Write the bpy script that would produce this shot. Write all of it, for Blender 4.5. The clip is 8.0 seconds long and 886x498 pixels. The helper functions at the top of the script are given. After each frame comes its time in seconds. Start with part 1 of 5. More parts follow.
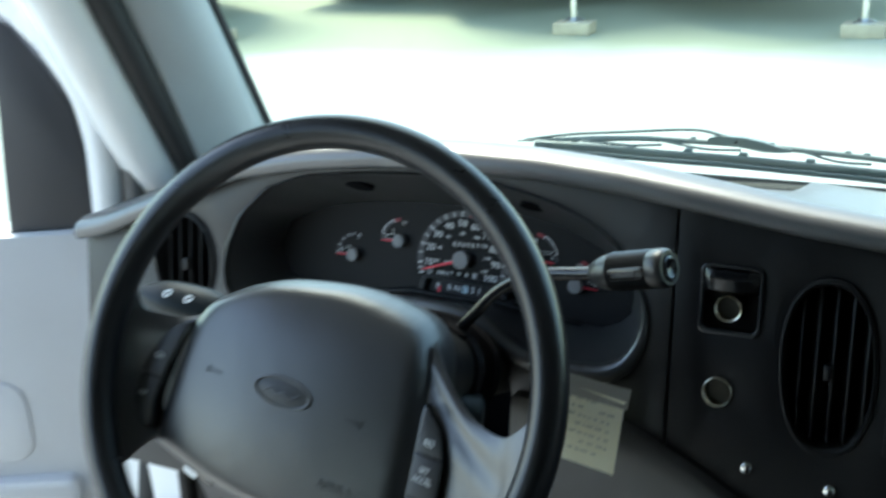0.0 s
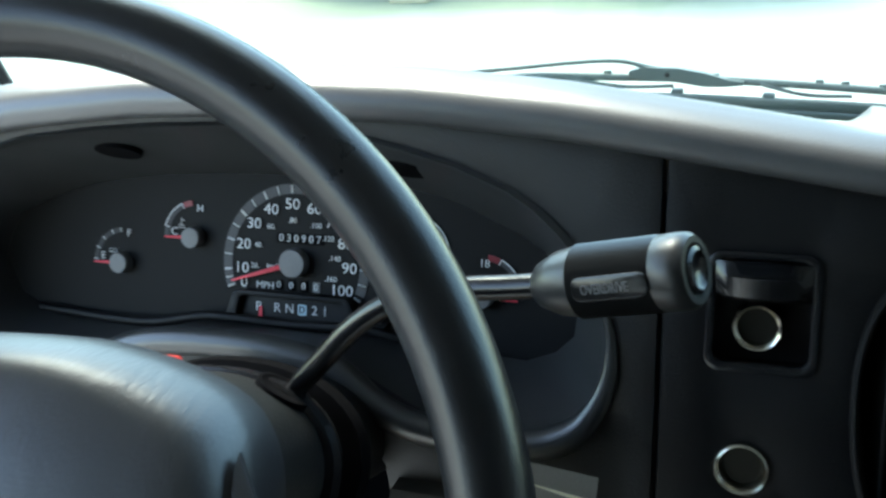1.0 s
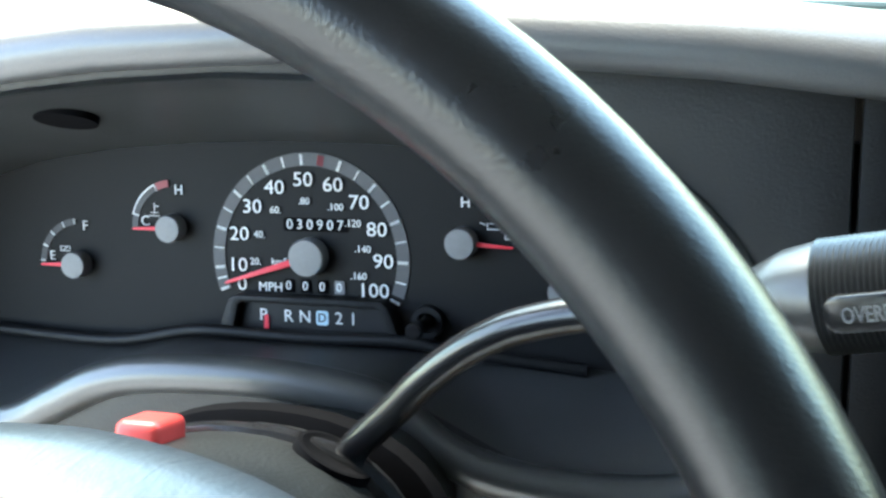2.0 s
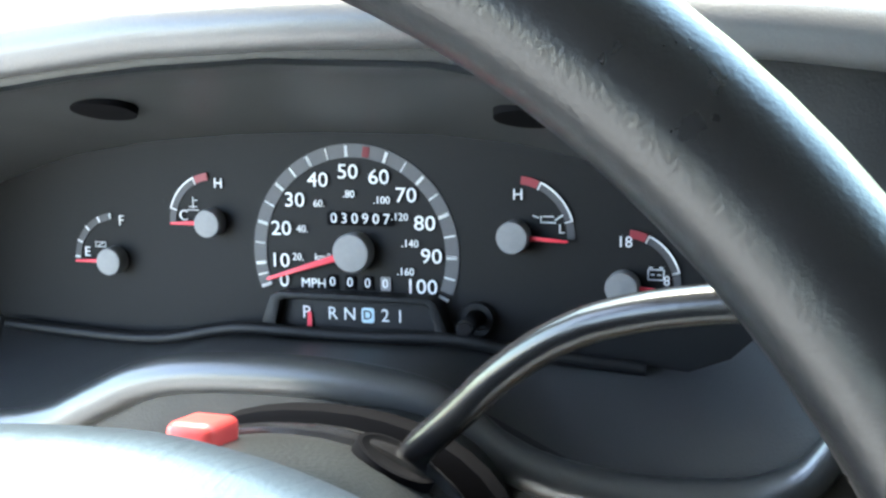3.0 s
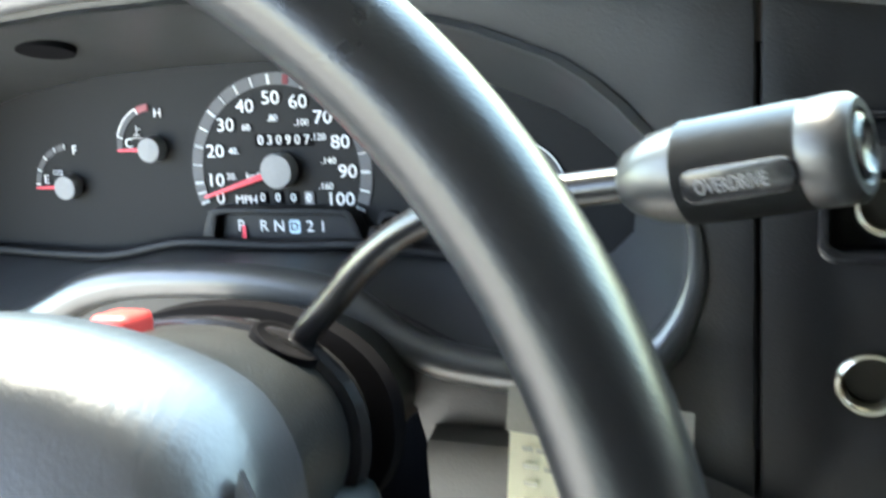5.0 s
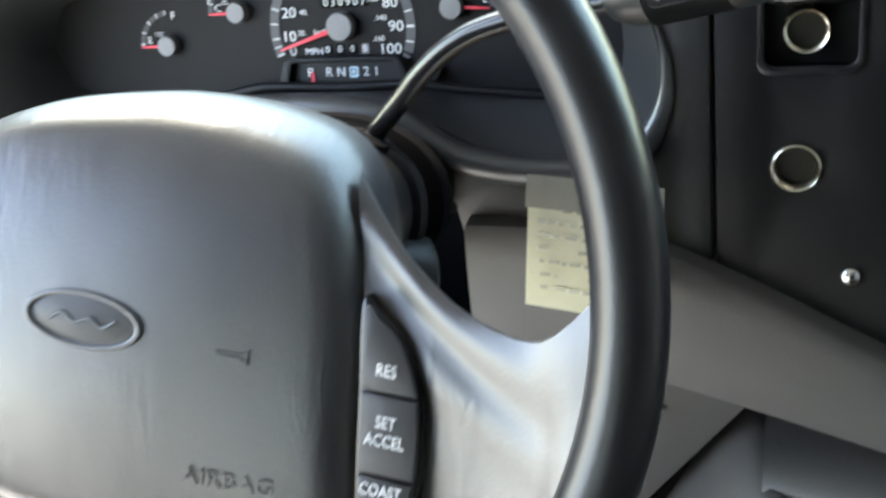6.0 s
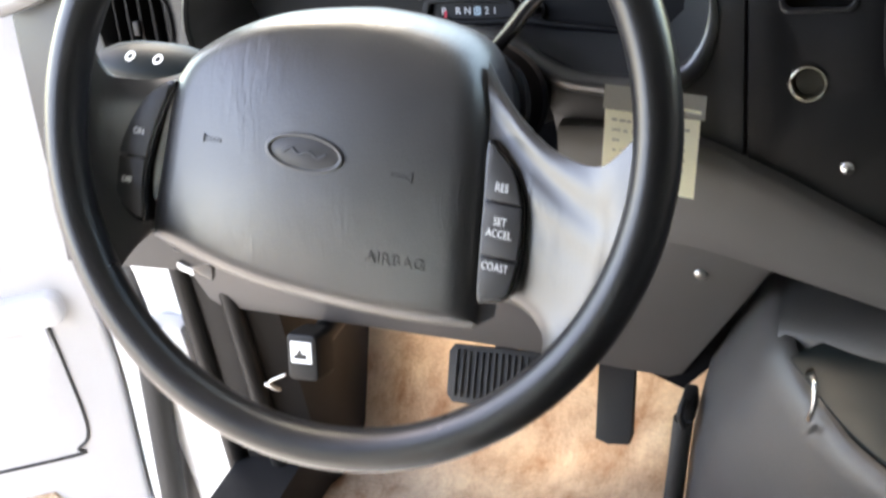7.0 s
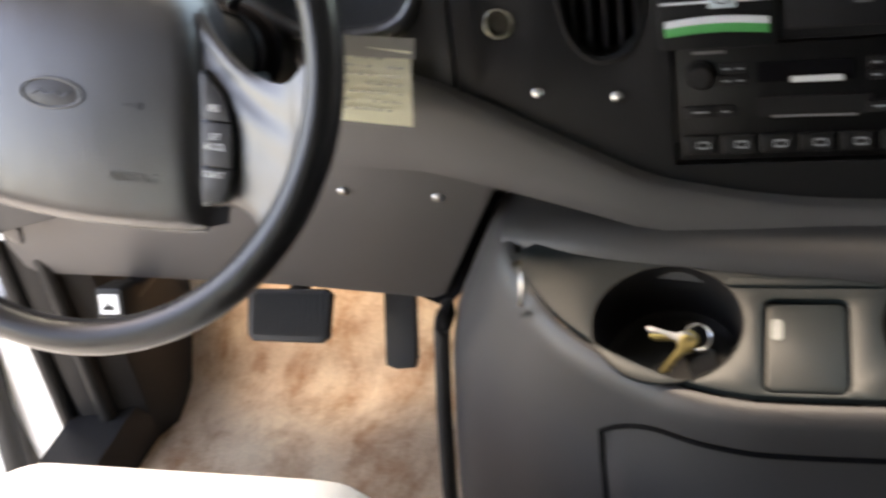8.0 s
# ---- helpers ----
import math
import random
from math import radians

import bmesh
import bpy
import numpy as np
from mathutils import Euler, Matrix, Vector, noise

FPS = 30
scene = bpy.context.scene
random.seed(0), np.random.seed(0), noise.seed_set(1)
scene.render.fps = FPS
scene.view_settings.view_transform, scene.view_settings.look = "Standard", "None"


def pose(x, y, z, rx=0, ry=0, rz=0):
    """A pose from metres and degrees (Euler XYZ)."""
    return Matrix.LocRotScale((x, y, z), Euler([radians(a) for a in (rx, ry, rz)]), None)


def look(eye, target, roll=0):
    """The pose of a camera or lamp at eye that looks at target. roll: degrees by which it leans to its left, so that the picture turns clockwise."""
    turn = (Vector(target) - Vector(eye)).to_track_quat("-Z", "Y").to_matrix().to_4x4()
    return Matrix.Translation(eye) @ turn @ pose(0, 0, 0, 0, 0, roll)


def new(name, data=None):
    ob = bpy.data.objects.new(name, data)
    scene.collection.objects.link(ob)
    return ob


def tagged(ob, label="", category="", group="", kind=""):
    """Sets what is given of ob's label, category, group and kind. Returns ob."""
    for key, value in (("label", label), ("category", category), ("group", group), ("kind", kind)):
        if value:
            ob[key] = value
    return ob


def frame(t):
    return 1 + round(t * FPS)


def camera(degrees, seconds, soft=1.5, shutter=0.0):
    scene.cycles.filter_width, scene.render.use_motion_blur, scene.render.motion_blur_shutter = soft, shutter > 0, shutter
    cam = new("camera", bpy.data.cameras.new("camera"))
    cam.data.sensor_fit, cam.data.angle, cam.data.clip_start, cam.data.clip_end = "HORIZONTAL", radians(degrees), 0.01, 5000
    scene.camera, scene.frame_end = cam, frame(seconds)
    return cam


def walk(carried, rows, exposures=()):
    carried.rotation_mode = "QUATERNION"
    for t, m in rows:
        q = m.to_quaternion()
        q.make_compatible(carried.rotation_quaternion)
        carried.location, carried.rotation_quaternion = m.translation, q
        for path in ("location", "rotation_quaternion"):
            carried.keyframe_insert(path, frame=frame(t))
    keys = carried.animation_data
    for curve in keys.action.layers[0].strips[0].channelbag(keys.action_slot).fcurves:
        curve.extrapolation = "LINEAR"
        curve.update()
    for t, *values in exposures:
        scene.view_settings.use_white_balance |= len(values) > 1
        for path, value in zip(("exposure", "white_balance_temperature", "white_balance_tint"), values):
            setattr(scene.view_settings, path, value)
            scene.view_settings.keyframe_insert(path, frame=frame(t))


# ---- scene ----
# camera and its way
cam = camera(42.20, 8.0, soft=2.5, shutter=0.4)
ROWS = [
    (0, 0.4563, 0.2291, 1.6598, 69.31, 3.82, 27.50),
    (0.2, 0.4271, 0.3020, 1.6231, 70.32, 3.66, 25.41),
    (0.5, 0.3705, 0.3990, 1.5853, 69.50, 3.37, 22.09),
    (1, 0.2918, 0.5578, 1.5284, 67.71, 3.91, 19.22),
    (1.5, 0.2300, 0.6442, 1.4975, 65.71, 4.33, 16.59),
    (2, 0.1928, 0.6809, 1.4876, 64.87, 5.24, 15.58),
    (3.5, 0.1724, 0.6922, 1.4783, 64.93, 6.12, 16.83),
    (4, 0.1749, 0.6930, 1.4815, 64.54, 6.69, 17.75),
    (4.2, 0.1752, 0.6905, 1.4816, 64.60, 6.70, 17.89),
    (5.3, 0.2575, 0.6206, 1.4989, 59.32, 8.45, 15.58),
    (5.5, 0.2637, 0.5881, 1.5047, 58.29, 8.26, 15.56),
    (6, 0.2666, 0.5103, 1.5214, 57.18, 8.88, 16.01),
    (6.5, 0.3032, 0.4193, 1.5497, 57.25, 10.89, 19.53),
    (7, 0.3329, 0.3150, 1.5821, 56.87, 9.64, 21.20),
    (7.2, 0.3493, 0.2746, 1.5810, 57.19, 9.55, 21.19),
    (7.5, 0.3807, 0.2463, 1.5850, 56.52, 9.72, 20.03),
    (8, 0.4804, 0.2082, 1.5777, 56.51, 10.05, 14.42),
]
EXPOSURES = [(0, 2.78, 7000, 2), (0.7, 2.95, 6950, 2), (1.5, 3.5, 7000, 3), (2, 4.25, 7200, 5), (4.2, 4.8, 7600, 8), (5.3, 5.0, 8050, 8), (5.6, 4.95, 8100, 9), (6, 4.45, 8200, 12), (6.5, 4.36, 8500, 17), (7, 4.25, 8750, 20), (7.5, 3.98, 9400, 24), (8, 3.96, 9500, 22)]
walk(cam, [(t, pose(x, y, z, rx, ry, rz)) for t, x, y, z, rx, ry, rz in ROWS], EXPOSURES)

# ---- sky and sun ----
SUN_UP, SUN_TURN = 60, -50
world = bpy.data.worlds.new("sky")
scene.world = world
world.use_nodes = True
wn = world.node_tree.nodes
sky = wn.new("ShaderNodeTexSky")
sky.sky_type, sky.sun_disc = "NISHITA", False
sky.sun_elevation, sky.sun_rotation = radians(SUN_UP), radians(SUN_TURN)
wn["Background"].inputs["Strength"].default_value = 0.15
world.node_tree.links.new(sky.outputs[0], wn["Background"].inputs[0])
sun = new("sun", bpy.data.lights.new("sun", "SUN"))
sun.data.energy, sun.data.angle, sun.data.color = 1.15, radians(24), (1, 0.99, 0.96)
sa, se = radians(SUN_TURN), radians(SUN_UP)
sun_way = Vector((math.sin(sa) * math.cos(se), math.cos(sa) * math.cos(se), math.sin(se)))
sun.matrix_world = look(sun_way * 30, (0, 0, 0))


# ---- materials ----
def material(name, colour, rough=0.5, metal=0.0, grain=600.0, relief=0.15, vary=0.12, blotch=6.0, spec=0.5, second=None, scratch=0.0):
    """A surface with fine grain, soft blotches and slightly uneven gloss. second: a colour the blotches go to."""
    m = bpy.data.materials.new(name)
    m.use_nodes = True
    nt = m.node_tree
    b = nt.nodes["Principled BSDF"]
    b.inputs["Metallic"].default_value = metal
    b.inputs["Specular IOR Level"].default_value = spec
    co = nt.nodes.new("ShaderNodeTexCoord")
    big = nt.nodes.new("ShaderNodeTexNoise")
    big.inputs["Scale"].default_value, big.inputs["Detail"].default_value = blotch, 6
    fine = nt.nodes.new("ShaderNodeTexNoise")
    fine.inputs["Scale"].default_value, fine.inputs["Detail"].default_value = grain, 3
    nt.links.new(co.outputs["Object"], big.inputs["Vector"])
    nt.links.new(co.outputs["Object"], fine.inputs["Vector"])
    ramp = nt.nodes.new("ShaderNodeValToRGB")
    ramp.color_ramp.elements[0].position, ramp.color_ramp.elements[1].position = 0.32, 0.68
    dark = [c * (1 - vary) for c in colour]
    light = second or [min(1, c * (1 + vary)) for c in colour]
    ramp.color_ramp.elements[0].color, ramp.color_ramp.elements[1].color = (*dark, 1), (*light, 1)
    nt.links.new(big.outputs[0], ramp.inputs[0])
    mix = nt.nodes.new("ShaderNodeMix")
    mix.data_type, mix.blend_type = "RGBA", "MULTIPLY"
    mix.inputs[0].default_value = min(1.0, vary * 1.5)
    nt.links.new(ramp.outputs[0], mix.inputs[6])
    nt.links.new(fine.outputs[0], mix.inputs[7])
    nt.links.new(mix.outputs[2], b.inputs["Base Color"])
    mp = nt.nodes.new("ShaderNodeMapRange")
    mp.inputs[3].default_value, mp.inputs[4].default_value = max(0.03, rough - 0.08), min(1, rough + 0.08)
    nt.links.new(big.outputs[0], mp.inputs[0])
    nt.links.new(mp.outputs[0], b.inputs["Roughness"])
    if relief:
        bump = nt.nodes.new("ShaderNodeBump")
        bump.inputs["Strength"].default_value, bump.inputs["Distance"].default_value = relief, 0.001
        nt.links.new(fine.outputs[0], bump.inputs["Height"])
        nt.links.new(bump.outputs[0], b.inputs["Normal"])
    return m


def creased(m, strength):
    """Adds long soft creases to a vinyl, like those of aged moulded skin."""
    nt = m.node_tree
    b = nt.nodes["Principled BSDF"]
    co = [n for n in nt.nodes if n.type == "TEX_COORD"][0]
    mp = nt.nodes.new("ShaderNodeMapping")
    mp.inputs["Scale"].default_value = (190, 40, 40)
    mp.inputs["Rotation"].default_value = (0, radians(12), 0)
    nt.links.new(co.outputs["Object"], mp.inputs[0])
    no = nt.nodes.new("ShaderNodeTexNoise")
    no.inputs["Scale"].default_value, no.inputs["Detail"].default_value, no.inputs["Distortion"].default_value = 1.0, 5, 1.2
    nt.links.new(mp.outputs[0], no.inputs["Vector"])
    where = nt.nodes.new("ShaderNodeTexNoise")
    where.inputs["Scale"].default_value = 16
    nt.links.new(co.outputs["Object"], where.inputs["Vector"])
    rg = nt.nodes.new("ShaderNodeMapRange")
    rg.inputs[1].default_value, rg.inputs[2].default_value = 0.45, 0.62
    nt.links.new(where.outputs[0], rg.inputs[0])
    mul = nt.nodes.new("ShaderNodeMath")
    mul.operation = "MULTIPLY"
    nt.links.new(no.outputs[0], mul.inputs[0])
    nt.links.new(rg.outputs[0], mul.inputs[1])
    bump = nt.nodes.new("ShaderNodeBump")
    bump.inputs["Strength"].default_value, bump.inputs["Distance"].default_value = strength, 0.002
    nt.links.new(mul.outputs[0], bump.inputs["Height"])
    nt.links.new(b.inputs["Normal"].links[0].from_socket, bump.inputs["Normal"])
    nt.links.new(bump.outputs[0], b.inputs["Normal"])
    return m


BLACK = material("black grained plastic", (0.010, 0.010, 0.011), 0.5, grain=900, relief=0.2, spec=0.3)
SHROUD = material("dusty black column plastic", (0.017, 0.019, 0.019), 0.42, grain=700, relief=0.35, vary=0.25, blotch=30, spec=0.5)
HOOD = material("smooth dark hood plastic", (0.042, 0.044, 0.046), 0.31, grain=900, relief=0.12, spec=0.9)
DULL = material("dull socket metal", (0.05, 0.047, 0.04), 0.4, metal=1.0, relief=0.1)
PANEL = material("charcoal dash plastic", (0.0075, 0.0078, 0.0085), 0.5, grain=1100, relief=0.25, spec=0.24)
PAD = material("soft grey dash pad", (0.085, 0.087, 0.09), 0.36, grain=900, relief=0.15, spec=1.0)
FACE = material("dark grey dash facing", (0.016, 0.016, 0.017), 0.45, grain=900, relief=0.2)
GREY = material("warm grey moulded plastic", (0.074, 0.071, 0.071), 0.5, grain=900, relief=0.25, vary=0.08)
COVER = material("grey engine cover plastic", (0.042, 0.041, 0.042), 0.45, grain=800, relief=0.35, vary=0.08)
TRAY = material("slate grey tray plastic", (0.010, 0.016, 0.018), 0.42, grain=900, relief=0.2, spec=0.35)
RIM = material("black wheel rim vinyl", (0.011, 0.011, 0.012), 0.30, grain=1100, relief=0.1, blotch=40, spec=0.5)
HUBM = material("dark grey airbag vinyl", (0.018, 0.018, 0.0195), 0.38, grain=650, relief=0.12, vary=0.18, blotch=14, spec=1.0)
creased(HUBM, 0.2)
GRIPM = material("satin black grip plastic", (0.018, 0.019, 0.020), 0.38, relief=0.08, spec=0.65)
INK = material("pale print", (0.78, 0.8, 0.8), 0.6, relief=0, vary=0.03)
GREYINK = material("grey print", (0.16, 0.16, 0.165), 0.6, relief=0, vary=0.05)
REDINK = material("red needle paint", (0.85, 0.05, 0.08), 0.45, relief=0, vary=0.03)
DIMRED = material("dark red print", (0.25, 0.02, 0.03), 0.5, relief=0, vary=0.03)
CAP = material("grey needle cap", (0.2, 0.2, 0.205), 0.5, relief=0.1)
CHROME = material("chrome", (0.75, 0.75, 0.74), 0.18, metal=1.0, relief=0, vary=0.05)
WORN = material("worn warm chrome", (0.62, 0.59, 0.50), 0.22, metal=1.0, relief=0.03, vary=0.15, blotch=60)
STEEL = material("worn steel", (0.5, 0.5, 0.5), 0.35, metal=1.0, relief=0.1)
HAZARD = material("red switch plastic", (0.75, 0.07, 0.06), 0.4, relief=0.05, vary=0.05)
GLOSS = material("glossy black plastic", (0.012, 0.012, 0.013), 0.22, relief=0.05)
# near black: shade of hollows put into the colour; also plain black parts
HOLE = material("matt black and hollow shade", (0.005, 0.005, 0.006), 0.9, relief=0, spec=0.05)
PAPER = material("pale yellow paper", (0.97, 0.97, 0.79), 0.8, grain=1500, relief=0.1, vary=0.02)
TAPE = material("cloudy tape", (0.32, 0.33, 0.31), 0.25, relief=0.1)
WHITE = material("white body paint", (0.78, 0.78, 0.77), 0.25, relief=0, vary=0.04)
CREAM = material("pale grey door plastic", (0.50, 0.50, 0.51), 0.5, relief=0.25, vary=0.05)
CLOTH = material("pale door cloth", (0.55, 0.56, 0.62), 0.85, grain=1200, relief=0.5, vary=0.08)
SEAT = material("off-white seat cover", (0.74, 0.75, 0.72), 0.75, grain=900, relief=0.4, vary=0.05)
RUBBER = material("black rubber", (0.02, 0.02, 0.02), 0.7, grain=400, relief=0.3)
PILLAR = material("grey pillar trim", (0.36, 0.385, 0.385), 0.6, relief=0.25, vary=0.07)
SEALM = material("grey door rubber", (0.16, 0.15, 0.14), 0.7, grain=500, relief=0.3)
# pale teal grey: veiling glare over the black wiper, put into its colour
WIPERM = material("black wiper metal paled for glare", (0.14, 0.165, 0.165), 0.5, relief=0.2)
RV = material("dark trailer paint", (0.04, 0.045, 0.055), 0.35, relief=0, vary=0.2, blotch=1)
RVLIGHT = material("pale trailer skin", (0.6, 0.62, 0.63), 0.4, relief=0, vary=0.1, blotch=1)
WOOD = material("weathered wood block", (0.45, 0.38, 0.27), 0.8, grain=90, relief=0.5, vary=0.2)
GREEN = material("green card print", (0.05, 0.42, 0.12), 0.4, relief=0)
BRASS = material("brass key", (0.6, 0.47, 0.2), 0.3, metal=1.0, relief=0)
BLUEGREY = material("blue grey mirror shell", (0.03, 0.03, 0.035), 0.5)


def carpet_material():
    m = material("stained tan carpet", (0.84, 0.60, 0.42), 0.95, grain=260, relief=1.0, vary=0.2, blotch=9, second=(0.97, 0.83, 0.62), spec=0.1)
    nt = m.node_tree
    b = nt.nodes["Principled BSDF"]
    old = b.inputs["Base Color"].links[0].from_socket
    stain = nt.nodes.new("ShaderNodeTexNoise")
    stain.inputs["Scale"].default_value, stain.inputs["Detail"].default_value, stain.inputs["Distortion"].default_value = 13, 12, 0.2
    co = [n for n in nt.nodes if n.type == "TEX_COORD"][0]
    along = nt.nodes.new("ShaderNodeMapping")
    along.inputs["Scale"].default_value = (1.3, 0.8, 0.9)
    stain.inputs["Roughness"].default_value = 0.72
    nt.links.new(co.outputs["Object"], along.inputs[0])
    nt.links.new(along.outputs[0], stain.inputs["Vector"])
    ramp = nt.nodes.new("ShaderNodeValToRGB")
    ramp.color_ramp.elements[0].position, ramp.color_ramp.elements[1].position = 0.44, 0.68
    ramp.color_ramp.elements[0].color, ramp.color_ramp.elements[1].color = (1, 1, 1, 1), (0.50, 0.31, 0.21, 1)
    nt.links.new(stain.outputs[0], ramp.inputs[0])
    mix = nt.nodes.new("ShaderNodeMix")
    mix.data_type, mix.blend_type = "RGBA", "MULTIPLY"
    mix.inputs[0].default_value = 1
    nt.links.new(old, mix.inputs[6])
    nt.links.new(ramp.outputs[0], mix.inputs[7])
    nt.links.new(mix.outputs[2], b.inputs["Base Color"])
    return m


CARPET = carpet_material()
CABIN = material("grey cabin lining", (0.20, 0.20, 0.205), 0.8, grain=500, relief=0.3)


def ground_material():
    """Pale concrete that gives way to tan dirt further out, with an uneven border."""
    m = material("pale lot surface", (0.40, 0.40, 0.37), 0.95, grain=40, relief=0.8, vary=0.12, blotch=0.7, spec=0.2)
    nt = m.node_tree
    b = nt.nodes["Principled BSDF"]
    old = b.inputs["Base Color"].links[0].from_socket
    co = [n for n in nt.nodes if n.type == "TEX_COORD"][0]
    split = nt.nodes.new("ShaderNodeSeparateXYZ")
    nt.links.new(co.outputs["Object"], split.inputs[0])
    wob = nt.nodes.new("ShaderNodeTexNoise")
    wob.inputs["Scale"].default_value, wob.inputs["Detail"].default_value = 0.6, 6
    nt.links.new(co.outputs["Object"], wob.inputs["Vector"])
    add = nt.nodes.new("ShaderNodeMath")
    add.operation = "MULTIPLY_ADD"
    add.inputs[1].default_value = 2.6
    nt.links.new(wob.outputs[0], add.inputs[0])
    tilt = nt.nodes.new("ShaderNodeMath")
    tilt.operation = "MULTIPLY_ADD"
    tilt.inputs[1].default_value = -0.22
    nt.links.new(split.outputs[0], tilt.inputs[0])
    nt.links.new(split.outputs[1], tilt.inputs[2])
    nt.links.new(tilt.outputs[0], add.inputs[2])
    mp = nt.nodes.new("ShaderNodeMapRange")
    mp.inputs[1].default_value, mp.inputs[2].default_value = 9.3, 10.1
    nt.links.new(add.outputs[0], mp.inputs[0])
    mix = nt.nodes.new("ShaderNodeMix")
    mix.data_type = "RGBA"
    nt.links.new(mp.outputs[0], mix.inputs[0])
    nt.links.new(old, mix.inputs[6])
    mix.inputs[7].default_value = (0.27, 0.28, 0.20, 1)
    nt.links.new(mix.outputs[2], b.inputs["Base Color"])
    return m


GROUND = ground_material()


def glass_material():
    m = bpy.data.materials.new("clear window glass")
    m.use_nodes = True
    nt = m.node_tree
    nt.nodes.clear()
    out = nt.nodes.new("ShaderNodeOutputMaterial")
    mix = nt.nodes.new("ShaderNodeMixShader")
    mix.inputs[0].default_value = 0.05
    see = nt.nodes.new("ShaderNodeBsdfTransparent")
    see.inputs[0].default_value = (0.82, 0.96, 0.88, 1)
    shine = nt.nodes.new("ShaderNodeBsdfGlossy")
    shine.inputs["Roughness"].default_value = 0.02
    nt.links.new(see.outputs[0], mix.inputs[1])
    nt.links.new(shine.outputs[0], mix.inputs[2])
    nt.links.new(mix.outputs[0], out.inputs[0])
    return m


GLASS = glass_material()

# ---- mesh tools ----
PLACE = {}


def mesh_of(name, bm, mat, smooth=40):
    bmesh.ops.recalc_face_normals(bm, faces=bm.faces)
    me = bpy.data.meshes.new(name)
    for f in bm.faces:
        f.smooth = True
    lim = radians(smooth)
    for e in bm.edges:
        e.smooth = len(e.link_faces) == 2 and e.calc_face_angle(0) < lim
    bm.to_mesh(me)
    bm.free()
    me.materials.append(mat)
    return me


def thing(name, at, label, category, group="", kind=""):
    """An Empty at the base of a thing, to carry its parts."""
    ob = new(name)
    ob.empty_display_size = 0.05
    ob.matrix_basis = pose(*at)
    PLACE[ob] = pose(*at)
    return tagged(ob, label, category, group, kind)


def part(name, bm, mat, parent, label="", smooth=40):
    """Links a bmesh, in world metres, as one mesh under a thing or a part."""
    ob = new(name, mesh_of(name, bm, mat, smooth))
    ob.parent = parent
    ob.matrix_parent_inverse = PLACE[parent].inverted()
    PLACE[ob] = Matrix()
    return tagged(ob, label)


def single(name, bm, mat, label, category, group="", kind="", smooth=40):
    """A thing of one mesh."""
    ob = new(name, mesh_of(name, bm, mat, smooth))
    PLACE[ob] = Matrix()
    return tagged(ob, label, category, group, kind)


def loft(rings, closed=True, caps=True, bm=None):
    """Skins rings of points, each ring of the same count."""
    bm = bm or bmesh.new()
    vs = [[bm.verts.new(p) for p in r] for r in rings]
    n = len(vs[0])
    for a, b in zip(vs, vs[1:]):
        for i in range(n if closed else n - 1):
            j = (i + 1) % n
            bm.faces.new((a[i], a[j], b[j], b[i]))
    if caps and closed:
        bm.faces.new(vs[0])
        bm.faces.new(vs[-1][::-1])
    return bm


def block(x0, y0, z0, x1, y1, z1, bevel=0.003, seg=2, m=None):
    bm = bmesh.new()
    bmesh.ops.create_cube(bm, size=1, matrix=Matrix.Translation(((x0 + x1) / 2, (y0 + y1) / 2, (z0 + z1) / 2)) @ Matrix.Diagonal((x1 - x0, y1 - y0, z1 - z0, 1)))
    if bevel:
        bmesh.ops.bevel(bm, geom=bm.edges[:], offset=bevel, segments=seg, affect="EDGES", profile=0.5)
    if m:
        bm.transform(m)
    return bm


def smooth_line(pts, n):
    """n points along a Catmull-Rom curve through pts."""
    p = [Vector(q) for q in pts]
    p = [2 * p[0] - p[1]] + p + [2 * p[-1] - p[-2]]
    out = []
    for k in range(n):
        s = k / (n - 1) * (len(p) - 3)
        i = min(int(s), len(p) - 4)
        u = s - i
        a, b, c, d = p[i:i + 4]
        out.append(0.5 * (2 * b + (c - a) * u + (2 * a - 5 * b + 4 * c - d) * u * u + (3 * b - a - 3 * c + d) * u ** 3))
    return out


def smooth_loop(pts, n):
    """n points along a closed Catmull-Rom curve."""
    p = [Vector(q) for q in pts]
    k, out = len(p), []
    for j in range(n):
        s = j / n * k
        i, u = int(s), s - int(s)
        a, b, c, d = p[(i - 1) % k], p[i % k], p[(i + 1) % k], p[(i + 2) % k]
        out.append(0.5 * (2 * b + (c - a) * u + (2 * a - 5 * b + 4 * c - d) * u * u + (3 * b - a - 3 * c + d) * u ** 3))
    return out


def tube(pts, radii, seg=16, caps=True, flat=1.0, up=(0, 0, 1)):
    """A round bar along pts; radii: one, or one for each point."""
    pts = [Vector(p) for p in pts]
    if not isinstance(radii, (list, tuple)):
        radii = [radii] * len(pts)
    rings = []
    side = None
    for i, p in enumerate(pts):
        d = (pts[min(i + 1, len(pts) - 1)] - pts[max(i - 1, 0)]).normalized()
        if side is None:
            side = d.cross(Vector(up))
            if side.length < 1e-4:
                side = d.cross(Vector((1, 0, 0)))
        side = (side - d * side.dot(d)).normalized()
        v = d.cross(side)
        rings.append([p + radii[i] * (math.cos(a) * side + flat * math.sin(a) * v) for a in [2 * math.pi * k / seg for k in range(seg)]])
    return loft(rings, caps=caps)


def turned(profile, seg=32, m=None, caps=True):
    """A turned shape: (radius, height) pairs about z."""
    rings = [[(r * math.cos(a), r * math.sin(a), h) for a in [2 * math.pi * k / seg for k in range(seg)]] for r, h in profile]
    bm = loft(rings, caps=caps)
    if m:
        bm.transform(m)
    return bm


